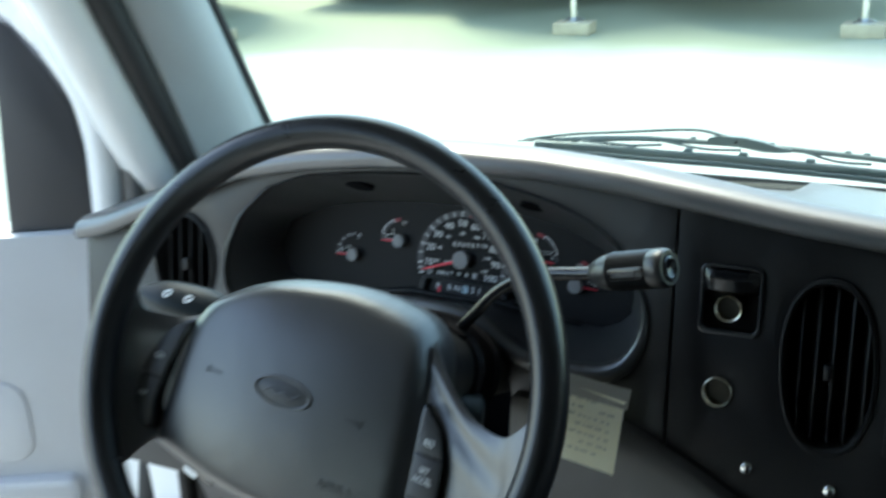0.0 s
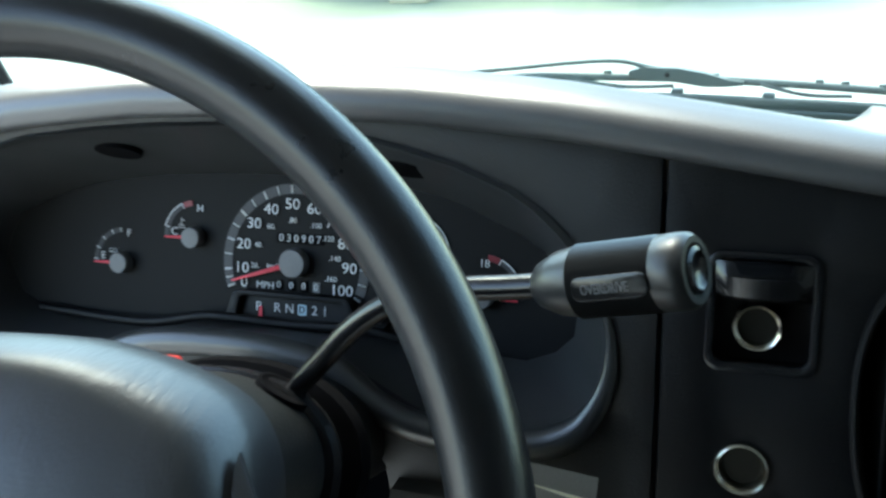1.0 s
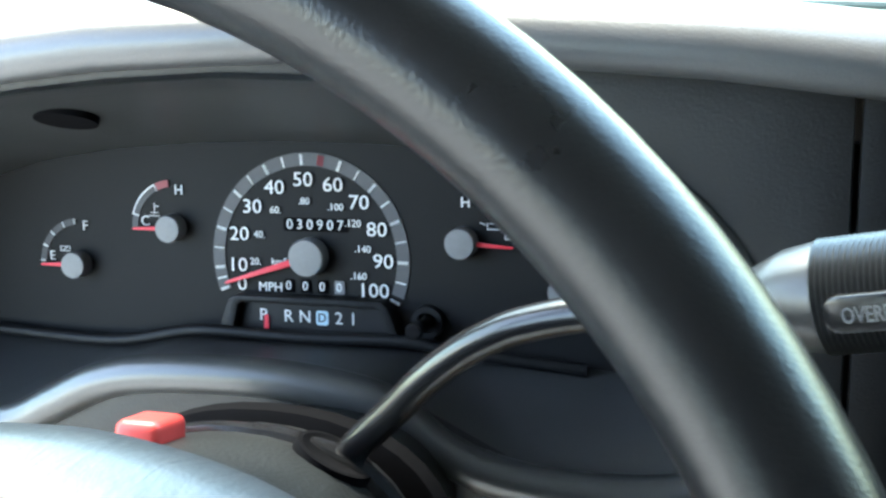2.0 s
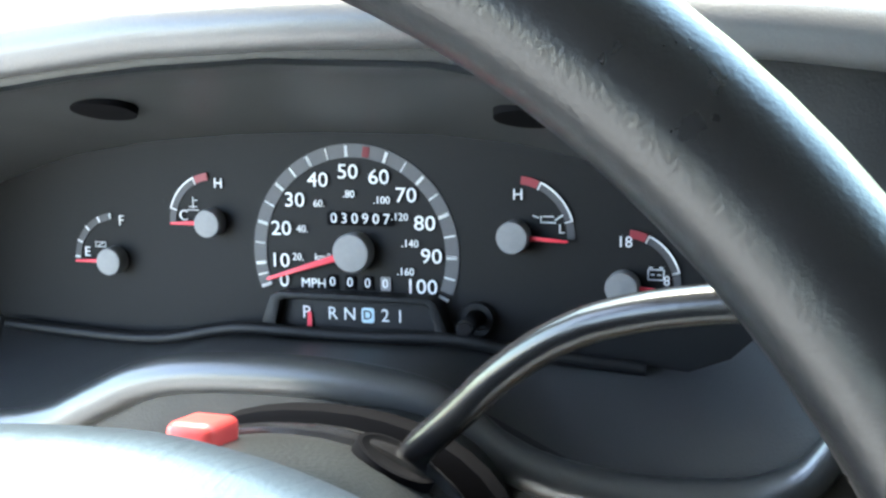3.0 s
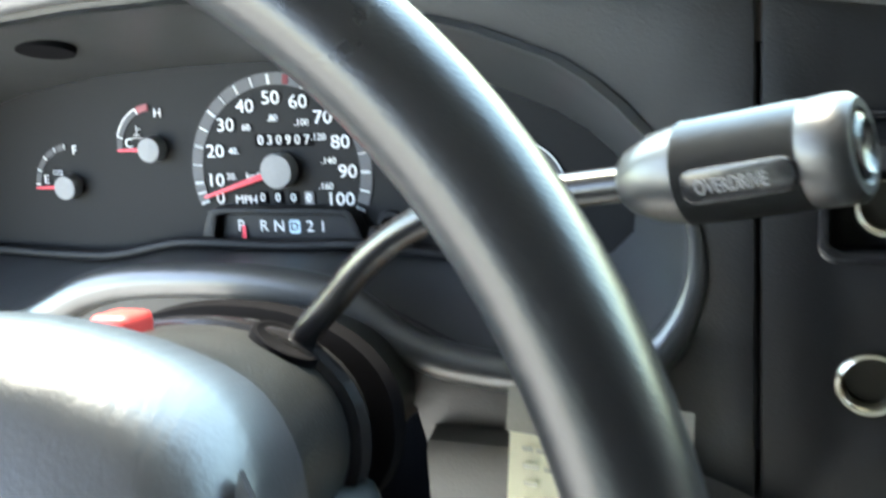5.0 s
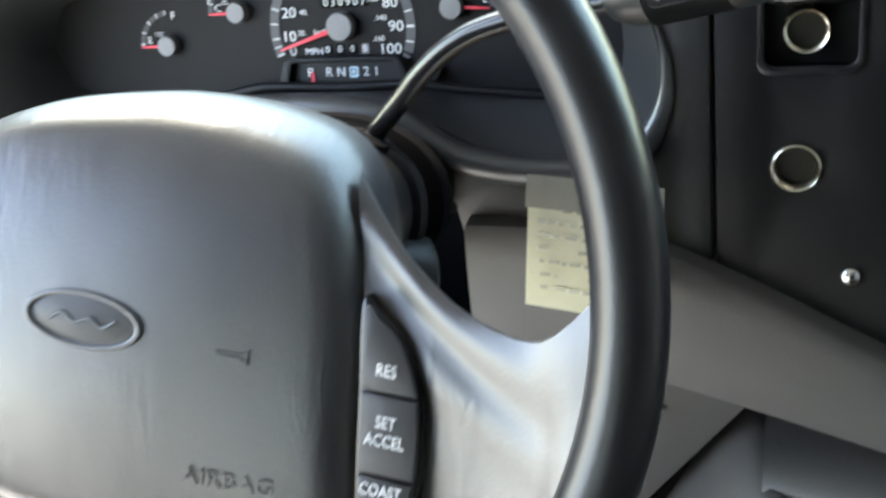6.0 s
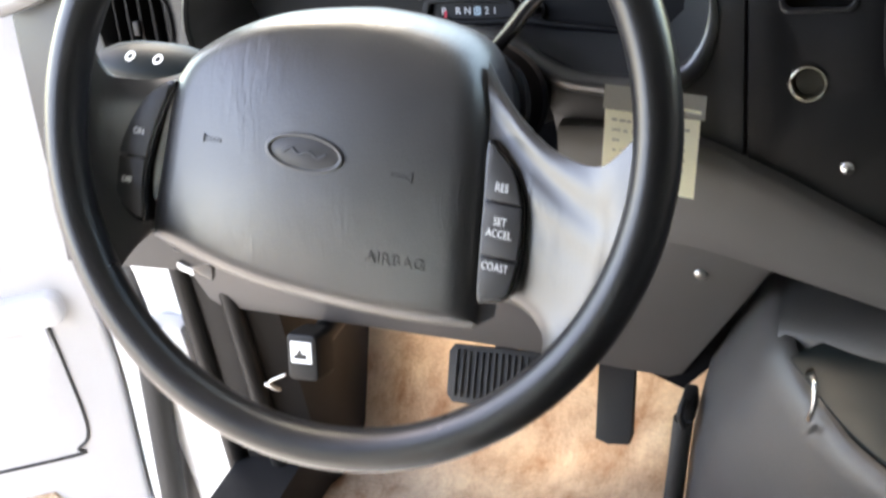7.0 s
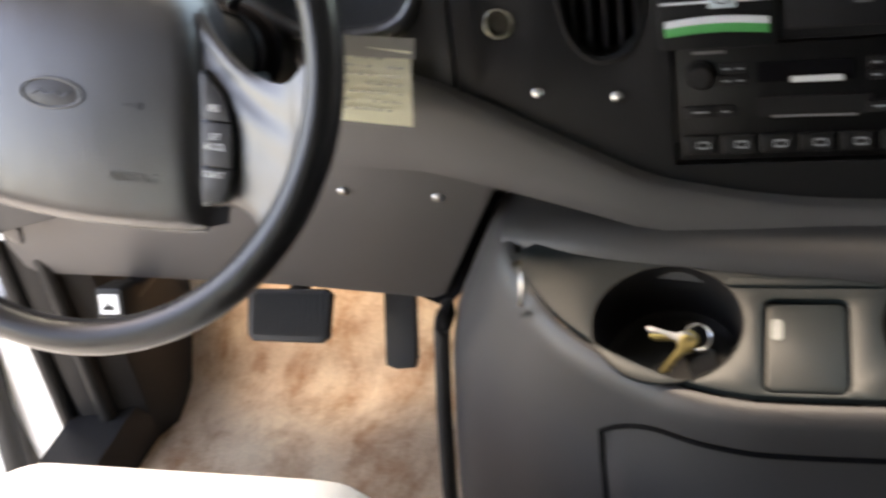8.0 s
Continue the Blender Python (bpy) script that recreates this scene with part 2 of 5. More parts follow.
def slab(outline, depth, bevel=0.0, m=None, holes=(), seg=2):
    """A flat plate of an outline (x, y), its front at z = 0 and its back at -depth, with holes through it."""
    bm = bmesh.new()
    for ring in (outline, *holes):
        vs = [bm.verts.new((p[0], p[1], 0)) for p in ring]
        for a, b in zip(vs, vs[1:] + vs[:1]):
            bm.edges.new((a, b))
    if holes:
        bmesh.ops.triangle_fill(bm, use_beauty=True, use_dissolve=False, edges=bm.edges[:])
    else:
        bm.faces.new(bm.verts[:])
    bmesh.ops.recalc_face_normals(bm, faces=bm.faces)
    front = bm.faces[:]
    if sum(f.normal.z for f in front) < 0:
        bmesh.ops.reverse_faces(bm, faces=front)
    rim = [e for e in bm.edges if len(e.link_faces) == 1]
    top = {v: None for e in rim for v in e.verts}
    for v in top:
        top[v] = bm.verts.new((v.co.x, v.co.y, -depth))
    for e in rim:
        a, b = e.verts
        bm.faces.new((a, b, top[b], top[a]))
    bmesh.ops.recalc_face_normals(bm, faces=bm.faces)
    if bevel:
        bmesh.ops.bevel(bm, geom=rim, offset=bevel, segments=seg, affect="EDGES", profile=0.5)
    if m:
        bm.transform(m)
    return bm


def rounded(x0, y0, x1, y1, r, n=5):
    """The outline of a rectangle with round corners."""
    out = []
    for cx, cy, a0 in ((x1 - r, y1 - r, 0), (x0 + r, y1 - r, 90), (x0 + r, y0 + r, 180), (x1 - r, y0 + r, 270)):
        out += [(cx + r * math.cos(radians(a0 + 90 * k / n)), cy + r * math.sin(radians(a0 + 90 * k / n))) for k in range(n + 1)]
    return out


def oval(cx, cy, a, b, n=40, turn=0.0):
    c, s = math.cos(radians(turn)), math.sin(radians(turn))
    return [(cx + a * math.cos(t) * c - b * math.sin(t) * s, cy + a * math.cos(t) * s + b * math.sin(t) * c) for t in [2 * math.pi * k / n for k in range(n)]]


def lettering(text, size, m, thick=0.0002, wide=1.0, bold=0.0):
    """A mesh of letters in the built-in font, centred at m."""
    cu = bpy.data.curves.new("lettering", "FONT")
    cu.body, cu.size, cu.align_x, cu.align_y, cu.extrude, cu.offset = text, size, "CENTER", "CENTER", thick, bold
    cu.resolution_u = 3
    ob = bpy.data.objects.new("lettering", cu)
    me = bpy.data.meshes.new_from_object(ob)
    bm = bmesh.new()
    bm.from_mesh(me)
    bmesh.ops.remove_doubles(bm, verts=bm.verts, dist=1e-6)
    bm.transform(m @ Matrix.Diagonal((wide, 1, 1, 1)))
    bpy.data.objects.remove(ob)
    bpy.data.meshes.remove(me)
    return bm


def axes(origin, x, y, z):
    return Matrix(((x[0], y[0], z[0], origin[0]), (x[1], y[1], z[1], origin[1]), (x[2], y[2], z[2], origin[2]), (0, 0, 0, 1)))


def leaning(origin, lean, turn=0.0):
    """A plane that faces the driver: x right, y up, z towards the driver; lean: degrees its top leans away; turn: clockwise."""
    a, t = radians(lean), radians(turn)
    u, v = Vector((1, 0, 0)), Vector((0, math.sin(a), math.cos(a)))
    return axes(origin, math.cos(t) * u - math.sin(t) * v, math.sin(t) * u + math.cos(t) * v, Vector((0, -math.cos(a), math.sin(a))))


DASH = leaning((0, 1.0235, 1.28), 11.8)      # the dash facing
DIAL = leaning((0, 1.095, 1.28), 17.3)       # the dial plate
WHEEL = Matrix.Translation((0.0489, 0.7688, 1.3228)) @ pose(0, 0, 0, 0, 0, 3.6) @ leaning((0, 0, 0), 28.25, 9.8)
PADM = WHEEL @ Matrix.Translation((-0.0088, -0.0030, -0.0080))   # the airbag pad and its switches


def dash_xy(x, z):
    return (x, (z - 1.28) * 1.0216)


# ---- the van's shell ----
def lip_height(x):
    """Height of the lower edge of the dash pad along the van's width."""
    pts = ((-0.45, 1.27), (-0.36, 1.292), (-0.30, 1.316), (-0.25, 1.338), (-0.2, 1.358), (-0.124, 1.372), (-0.05, 1.38), (0.017, 1.382), (0.1, 1.381), (0.169, 1.376), (0.24, 1.367), (0.307, 1.358), (0.37, 1.352), (0.5, 1.346), (0.8, 1.34), (1.3, 1.30))
    for (a, p), (b, q) in zip(pts, pts[1:]):
        if x <= b:
            return p + (q - p) * (x - a) / (b - a)
    return pts[-1][1]


def face_y(z):
    return 1.0235 + 0.209 * (z - 1.28)


def polar(outline, centre, n):
    """n points of an outline at even angles round a centre."""
    cx, cy = centre
    out = []
    for k in range(n):
        a = 2 * math.pi * k / n
        dx, dy = math.cos(a), math.sin(a)
        best = 0
        for (x0, y0), (x1, y1) in zip(outline, outline[1:] + outline[:1]):
            ex, ey = x1 - x0, y1 - y0
            det = dx * -ey + dy * ex
            if abs(det) < 1e-12:
                continue
            r = ((x0 - cx) * -ey + (y0 - cy) * ex) / det
            s = (dx * (y0 - cy) - dy * (x0 - cx)) / det
            if -1e-6 <= s <= 1 + 1e-6 and r > best:
                best = r
        out.append((cx + best * dx, cy + best * dy))
    return out


dashboard = thing("dashboard", (0.3, 1.1, 0.95), "dark grey moulded van dashboard with padded top", "dashboard")

# soft top pad with a rolled rear edge, higher over the dials
rings = []
for k in range(91):
    x = -0.395 + 1.645 * k / 90
    zl = lip_height(x)
    yl = face_y(zl) - 0.002
    end_y = 1.455 - 0.42 * max(0.0, abs(x - 0.53) - 0.30) ** 1.7
    def base(y):
        return min(zl + 0.016, 1.366 - 0.285 * (y - 1.05))
    prof = [(yl + 0.03, zl - 0.004), (yl, zl), (yl - 0.009, zl + 0.001), (yl - 0.0135, zl + 0.006), (yl - 0.0135, zl + 0.013), (yl - 0.008, zl + 0.019), (yl + 0.004, zl + 0.0225), (yl + 0.018, zl + 0.0205)]
    for f in (0.12, 0.2, 0.3, 0.42, 0.56, 0.75, 1.0):
        y = yl + 0.018 + (end_y - yl - 0.018) * f
        mix = min(1.0, f / 0.5)
        mix = mix * mix * (3 - 2 * mix)
        prof.append((y, (zl + 0.0205 - 0.5 * (y - yl - 0.018)) * (1 - mix) + base(y) * mix if zl > 1.36 else (zl + 0.0205) * (1 - mix) + base(y) * mix))
    prof.append((end_y, 1.2))
    rings.append([(x, q.x, q.y) for q in smooth_line([(y, z, 0) for y, z in prof[1:-1]], 44)] + [(x, *prof[-1])])
part("top_pad", loft(rings, closed=False), PAD, dashboard, "grey padded dash top")

# facing round the dials and the side vent
open_out = [dash_xy(*p) for p in ((-0.219, 1.263), (-0.216, 1.29), (-0.199, 1.324), (-0.167, 1.351), (-0.13, 1.364), (-0.084, 1.370), (-0.05, 1.373), (-0.005, 1.375), (0.057, 1.373), (0.088, 1.367), (0.116, 1.36), (0.149, 1.347), (0.17, 1.329), (0.181, 1.315), (0.191, 1.289), (0.19, 1.258), (0.185, 1.249), (0.177, 1.242), (0.16, 1.236), (0.126, 1.234), (0.095, 1.238), (0.074, 1.247), (0.062, 1.256), (0.047, 1.264), (0.009, 1.268), (-0.038, 1.267), (-0.065, 1.263), (-0.087, 1.253), (-0.109, 1.243), (-0.146, 1.237), (-0.19, 1.237), (-0.212, 1.245))]
mid = (-0.01, 0.03)
opening = polar(open_out, mid, 96)
vent_l = oval(-0.268, dash_xy(0, 1.274)[1], 0.036, 0.046, 36)
outline = [dash_xy(x, lip_height(x) + 0.004) for x in [0.2145 - 0.0226 * k for k in range(28)]]
outline += [dash_xy(x, z) for x, z in ((-0.396, 1.06), (-0.28, 1.06), (-0.085, 1.10), (-0.075, 1.19), (-0.06, 1.225), (-0.03, 1.243), (0.03, 1.245), (0.06, 1.237), (0.08, 1.21), (0.09, 1.16), (0.2145, 1.16))]
part("facing", slab(outline, 0.006, 0.0015, DASH, [opening, vent_l]), FACE, dashboard)

# the hooded well in front of the dials
plate_out = [(x, (z - 1.28) / 0.9548) for x, z in ((-0.205, 1.275), (-0.19, 1.30), (-0.14, 1.316), (-0.096, 1.3227), (-0.055, 1.3255), (-0.015, 1.3265), (0.035, 1.3255), (0.07, 1.322), (0.0955, 1.316), (0.13, 1.302), (0.15, 1.29), (0.163, 1.272), (0.161, 1.2515), (0.144, 1.237), (0.1, 1.24), (0.0587, 1.243), (0.0, 1.243), (-0.0568, 1.243), (-0.0925, 1.239), (-0.15, 1.237), (-0.19, 1.245))]
plate = polar(plate_out, (-0.01, 0.005), 96)
flare = [((x - mid[0]) * 1.025 + mid[0], (y - mid[1]) * 1.035 + mid[1]) for x, y in opening]
r0 = [DASH @ Vector((x, y, 0.0008)) for x, y in flare]
r1 = [DASH @ Vector((x, y, 0.0028)) for x, y in [((x - mid[0]) * 1.006 + mid[0], (y - mid[1]) * 1.01 + mid[1]) for x, y in opening]]
r2 = [DASH @ Vector((x, y, -0.003)) for x, y in opening]
r9 = [DIAL @ Vector((x, y, 0.0005)) for x, y in plate]
rings = [r0, r1, r2]
for s in (0.12, 0.3, 0.5, 0.75, 1.0):
    rings.append([a.lerp(b, s) for a, b in zip(r2, r9)])
part("dial_hood", loft(rings, caps=False), HOOD, dashboard, "dark hood round the dials")
for hx, hy, hz_ in ((-0.0897, 1.0690, 1.3508), (0.082, 1.0740, 1.3473)):
    m = axes((hx, hy, hz_), (1, 0, 0), (0, 0.811, -0.584), (0, -0.584, -0.811)) @ Matrix.Translation((0, 0, 0.0012 if hx < 0 else 0.0026))
    # nearly flat disc on the hood; black colour gives the recess its shade
    part("recess_disc", turned([(0.0140, -0.004), (0.0136, 0.0004), (0.0120, 0.0004), (0.0002, 0.0002)], 32, m @ Matrix.Diagonal((1, 0.85, 1, 1))), HOLE, dashboard, "small oval disc, black as a shaded recess in the hood")
lip_pts = [(-0.20, 1.237), (-0.146, 1.236), (-0.109, 1.242), (-0.087, 1.252), (-0.065, 1.262), (-0.038, 1.267), (0.009, 1.268), (0.047, 1.263), (0.062, 1.255), (0.074, 1.246), (0.095, 1.237), (0.126, 1.233), (0.16, 1.235), (0.178, 1.243), (0.188, 1.256), (0.1935, 1.272), (0.1935, 1.290), (0.189, 1.306)]
part("hood_lip", tube(smooth_line([DASH @ Vector((*dash_xy(x, z - 0.004), 0.001)) for x, z in lip_pts], 90), [0.0080 if k < 66 else 0.0080 - 0.0070 * (k - 66) / 23 for k in range(90)], 14), HOOD, dashboard, "rounded lower lip of the dial hood")

# centre panel
sock_at, box_at = dash_xy(0.2545, 1.2310), (0.260, dash_xy(0, 1.303)[1])
vent_r = [(0.334 + (x * 0.034 + y * -0.004), dash_xy(0, 1.262)[1] + y * 0.066 + x * 0.004) for x, y in [(math.copysign(abs(math.cos(t)) ** 0.85, math.cos(t)), math.copysign(abs(math.sin(t)) ** 0.9, math.sin(t))) for t in [2 * math.pi * k / 44 for k in range(44)]]]
radio_box = [dash_xy(x, z) for x, z in ((0.385, 1.115), (0.580, 1.115), (0.580, 1.2065), (0.385, 1.2065))]
box_hole = rounded(box_at[0] - 0.022, box_at[1] - 0.025, box_at[0] + 0.022, box_at[1] + 0.025, 0.006)
outline = [dash_xy(x, lip_height(x) + 0.004) for x in [0.2165 + 0.02453 * k for k in range(37)]]
outline += [dash_xy(x, z) for x, z in ((1.1, 1.06), (0.54, 1.06), (0.37, 1.085), (0.2165, 1.14))]
part("centre_panel", slab(outline, 0.006, 0.0012, DASH, [oval(*sock_at, 0.0112, 0.0112, 28), box_hole, vent_r, radio_box]), PANEL, dashboard, "charcoal plastic centre panel")
part("backing", slab(rounded(-0.42, -0.25, 1.1, 0.03, 0.01), 0.004, 0, leaning((0, 1.15, 1.28), 11.8)), HOLE, dashboard)

# lower band that sweeps down to the right
BAND = ((0.088, 1.205, 1.122), (0.11, 1.2045, 1.121), (0.14, 1.203, 1.118), (0.184, 1.195, 1.114), (0.237, 1.172, 1.102), (0.278, 1.151, 1.092), (0.32, 1.130, 1.081), (0.366, 1.109, 1.068), (0.41, 1.0985, 1.058), (0.46, 1.0905, 1.051), (0.54, 1.085, 1.046), (0.8, 1.08, 1.04), (1.1, 1.075, 1.035))
tops, bots = smooth_line([(x, a, 0) for x, a, b in BAND], 80), smooth_line([(x, b, 0) for x, a, b in BAND], 80)
rings = []
for p, q in zip(tops, bots):
    x, zt, zb = p.x, p.y, q.y
    yf = face_y(zt)
    h = zt - zb
    rings.append([(x, yf + 0.03, zt - 0.001), (x, yf - 0.011, zt), (x, yf - 0.0145, zt - 0.04 * h), (x, yf - 0.018, zt - 0.2 * h), (x, yf - 0.0235, zt - 0.5 * h), (x, yf - 0.0265, zt - 0.8 * h), (x, yf - 0.0235, zb + 0.05 * h), (x, yf - 0.016, zb), (x, yf + 0.03, zb)])
part("lower_band", loft(rings, closed=False), GREY, dashboard, "grey sweeping lower dash band")

# knee panel below the column
kp = [(-0.30, 1.06), (-0.30, 0.985), (-0.29, 0.973), (-0.136, 0.964), (0.0, 0.954), (0.138, 0.936), (0.151, 0.942), (0.238, 1.098), (0.236, 1.109), (0.18, 1.121), (0.08, 1.128), (-0.1, 1.12), (-0.285, 1.10)]
# black sheet that stands for the shade between knee panel and engine cover
part("gap_shade", slab([(0.10, 0.95), (0.15, 0.925), (0.19, 0.97), (0.28, 1.12), (0.20, 1.13)], 0.01, 0, axes((0, 1.05, 0), (1, 0, 0), (0, 0, 1), (0, -1, 0))), HOLE, dashboard)
KNEE = axes((0, 1.0, 1.09), (1, 0, 0), (0, -0.3, 0.954), (0, -0.954, -0.3))
part("knee_panel", slab([(x, (z - 1.09) / 0.954 * 1.0) for x, z in kp], 0.02, 0.004, KNEE), GREY, dashboard, "grey screwed knee panel under the steering column")
for sx, sy in ((0.097, 0.0015), (0.181, -0.0094)):
    m = KNEE @ Matrix.Translation((sx, sy, 0.0003))
    part("panel_screw", turned([(0.0052, 0), (0.005, 0.0012), (0.0035, 0.0028), (0.001, 0.0032)], 18, m), STEEL, dashboard, "round steel screw head")
for sx, sz in ((0.281, 1.176), (0.343, 1.1705)):
    m = DASH @ Matrix.Translation((*dash_xy(sx, sz), 0.0003))
    part("panel_screw", turned([(0.0052, 0), (0.005, 0.0014), (0.0035, 0.003), (0.001, 0.0036)], 18, m), CHROME, dashboard, "bright dome screw head")


def air_vent(name, ring, slats, label, upright_tilt):
    """A louvred outlet set into the facing."""
    cx = sum(p[0] for p in ring) / len(ring)
    cy = sum(p[1] for p in ring) / len(ring)
    t = thing(name, DASH @ Vector((cx, cy, 0)), label, "air vent")

    def at(scale, w):
        return [DASH @ Vector((cx + (x - cx) * scale, cy + (y - cy) * scale, w)) for x, y in ring]
    part("vent_frame", loft([at(1.03, 0.0005), at(1.02, 0.003), at(0.97, 0.0035), at(0.93, 0.001), at(0.9, -0.03)], caps=False), PANEL, t)
    part("vent_well", loft([at(0.91, -0.028), at(0.5, -0.03), at(0.02, -0.03)], caps=True), HOLE, t)
    half = max(p[0] for p in ring) - cx
    for k in range(slats):
        sx = cx + half * 0.86 * (2 * (k + 0.5) / slats - 1)
        ys = [cy + (y - cy) * 0.9 for x, y in ring if abs(x - sx) < half * 0.3 / 1.0]
        lo, hi = min(ys), max(ys)
        if hi - lo > 0.012:
            m = DASH @ Matrix.Translation((sx, (lo + hi) / 2, -0.014)) @ pose(0, 0, 0, 0, upright_tilt, 0)
            part("louvre", block(-0.0009, -(hi - lo) / 2 * 0.97, -0.011, 0.0009, (hi - lo) / 2 * 0.97, 0.011, 0.0006, 1, m), BLACK, t)
    m = DASH @ Matrix.Translation((cx, cy - 0.004, -0.002))
    part("vent_lever", block(-0.0028, -0.006, -0.004, 0.0028, 0.006, 0.003, 0.0012, 2, m), BLACK, t)
    return t


air_vent("air_vent", vent_l, 5, "black oval louvred air vent in the dash end", 18)
air_vent("air_vent", vent_r, 5, "tall black oval louvred air vent in the centre panel", 18)

# power sockets
m = DASH @ Matrix.Translation((*sock_at, 0))
socket = thing("power_socket", m.translation, "empty chrome-ringed power socket in the centre panel", "power socket")
part("socket_ring", turned([(0.0086, -0.03), (0.0087, -0.002), (0.0097, 0.0012), (0.0112, 0.0028), (0.0124, 0.0018), (0.0128, 0.0004)], 36, m, False), WORN, socket, "worn chrome ring")
part("socket_well", turned([(0.0085, -0.004), (0.0084, -0.034), (0.004, -0.035), (0.001, -0.035)], 28, m, True), DULL, socket, "dull metal socket wall")
part("contact", turned([(0.0034, -0.035), (0.0032, -0.023), (0.0018, -0.022), (0.0003, -0.022)], 18, m), BRASS, socket, "brass centre contact")

m = DASH @ Matrix.Translation((*box_at, 0))
lighter = thing("lighter_socket", m.translation, "black recessed lighter socket under a hooded lid", "power socket")
part("recess_frame", slab(rounded(-0.0245, -0.028, 0.0245, 0.027, 0.007), 0.004, 0.0012, m @ Matrix.Translation((0, 0, 0.0022)), [rounded(-0.0205, -0.0235, 0.0205, 0.0235, 0.005)]), GLOSS, lighter)
part("recess_back", slab(rounded(-0.0235, -0.026, 0.0235, 0.026, 0.005), 0.002, 0, m @ Matrix.Translation((0, 0, -0.016))), BLACK, lighter)
rings = []
for k in range(13):
    x = -0.0205 + 0.041 * k / 12
    d = 0.009 * (1 - abs(2 * k / 12 - 1) ** 3)
    rings.append([m @ Vector(p) for p in ((x, 0.0225, -0.014), (x, 0.0225, 0.002 + d * 0.3), (x, 0.017, 0.003 + d), (x, 0.008, 0.001 + d), (x, 0.005, -0.002 + d * 0.5), (x, 0.006, -0.014))])
part("hooded_lid", loft(rings), GLOSS, lighter, "glossy black hooded lid")
part("socket_ring", turned([(0.0078, -0.014), (0.0080, -0.002), (0.0090, 0.0), (0.0102, 0.0008), (0.0112, -0.001), (0.0112, -0.014)], 32, m @ Matrix.Translation((-0.002, -0.0075, 0)), False), WORN, lighter, "worn chrome socket ring")
part("socket_well", turned([(0.0087, -0.006), (0.0085, -0.0155), (0.003, -0.0158), (0.001, -0.0155)], 28, m @ Matrix.Translation((-0.002, -0.0075, 0))), DULL, lighter)
part("contact", turned([(0.0030, -0.0155), (0.0028, -0.010), (0.0014, -0.009), (0.0003, -0.009)], 18, m @ Matrix.Translation((-0.002, -0.0075, 0))), BRASS, lighter, "brass centre contact")

# ---- dials ----
cluster = thing("instrument_cluster", (0, 1.1, 1.28), "black instrument cluster with white figures and red needles", "instrument cluster")
big_plate = [(-0.01 + (x + 0.01) * 1.06, 0.005 + (y - 0.005) * 1.08) for x, y in plate]
part("faceplate", slab(big_plate, 0.004, 0, DIAL), material("matt black dial plate", (0.0065, 0.0065, 0.007), 0.65, grain=500, relief=0.1, spec=0.25), cluster, "matt black dial plate")


def on_dial(x, y, w=0.0, turn=0.0):
    return DIAL @ Matrix.Translation((x, y, w)) @ pose(0, 0, 0, 0, 0, turn)


def arc_band(cx, cy, r0, r1, a0, a1, w, n=40):
    """A flat band of an arc, a hair thick."""
    rings = []
    for k in range(n + 1):
        a = radians(a0 + (a1 - a0) * k / n)
        c, s = math.cos(a), math.sin(a)
        rings.append([DIAL @ Vector((cx + r * c, cy + r * s, h)) for r, h in ((r0, w), (r1, w), (r1, w - 0.0006), (r0, w - 0.0006))])
    return loft(rings)


def bars(rows, mat, name, parent, label=""):
    """Small flat bars on the dial: (x, y, length, width, turn)."""
    for x, y, length, width, turn in rows:
        bm = bmesh.new()
        m = on_dial(x, y, 0.0009, turn)
        vs = [bm.verts.new(m @ Vector(p)) for p in ((-length / 2, -width / 2, 0), (length / 2, -width / 2, 0), (length / 2, width / 2, 0), (-length / 2, width / 2, 0))]
        f = bm.faces.new(vs)
        bmesh.ops.solidify(bm, geom=[f], thickness=0.0003)
        part(name, bm, mat, parent, label)


HX, HY = -0.003, -0.0022
part("dial_band", arc_band(HX, HY, 0.0403, 0.0460, -20.5, 201, 0.0006, 72), material("grey dial band", (0.085, 0.085, 0.09), 0.6, relief=0), cluster, "dark grey speed scale band")


def dial_angle(v):
    return 210.5 - 2.345 * v if v >= 10 else 200.0 - 1.295 * v


ticks = [(HX + 0.0430 * math.cos(radians(a)), HY + 0.0430 * math.sin(radians(a)), 0.0046, 0.0014 if v % 10 == 0 else 0.0008, a) for v, a in [(v, dial_angle(v)) for v in range(0, 101, 5)] if v != 55]
bars(ticks, INK, "tick_mark", cluster)
a = dial_angle(55)
bars([(HX + 0.0430 * math.cos(radians(a)), HY + 0.0430 * math.sin(radians(a)), 0.0045, 0.003, a)], DIMRED, "tick_mark", cluster, "dark red tick at fifty-five")
for v in range(0, 101, 10):
    a = radians(dial_angle(v))
    r = 0.0342 if v < 100 else 0.0325
    part("numeral", lettering(str(v), 0.0087, on_dial(HX + r * math.cos(a), HY + r * math.sin(a) - (0.0010 if v == 0 else 0), 0.0009), wide=1.1), INK, cluster)
for v, x, z in ((20, -0.0266, 1.2765), (40, -0.0243, 1.288), (60, -0.0163, 1.2985), (80, -0.0028, 1.3025), (100, 0.0117, 1.3003), (120, 0.0195, 1.2938), (140, 0.0238, 1.2833), (160, 0.0217, 1.272)):
    part("numeral", lettering(str(v) + "." if v < 80 else "." + str(v), 0.0044, on_dial(x - 0.0018, (z - 1.2808) / 0.9548, 0.0009)), INK, cluster)
part("unit_mark", lettering("MPH", 0.0058, on_dial(-0.0215, -0.0157, 0.0009)), INK, cluster)
part("unit_mark", lettering("km/h", 0.0042, on_dial(-0.0165, -0.0042, 0.0009)), INK, cluster)


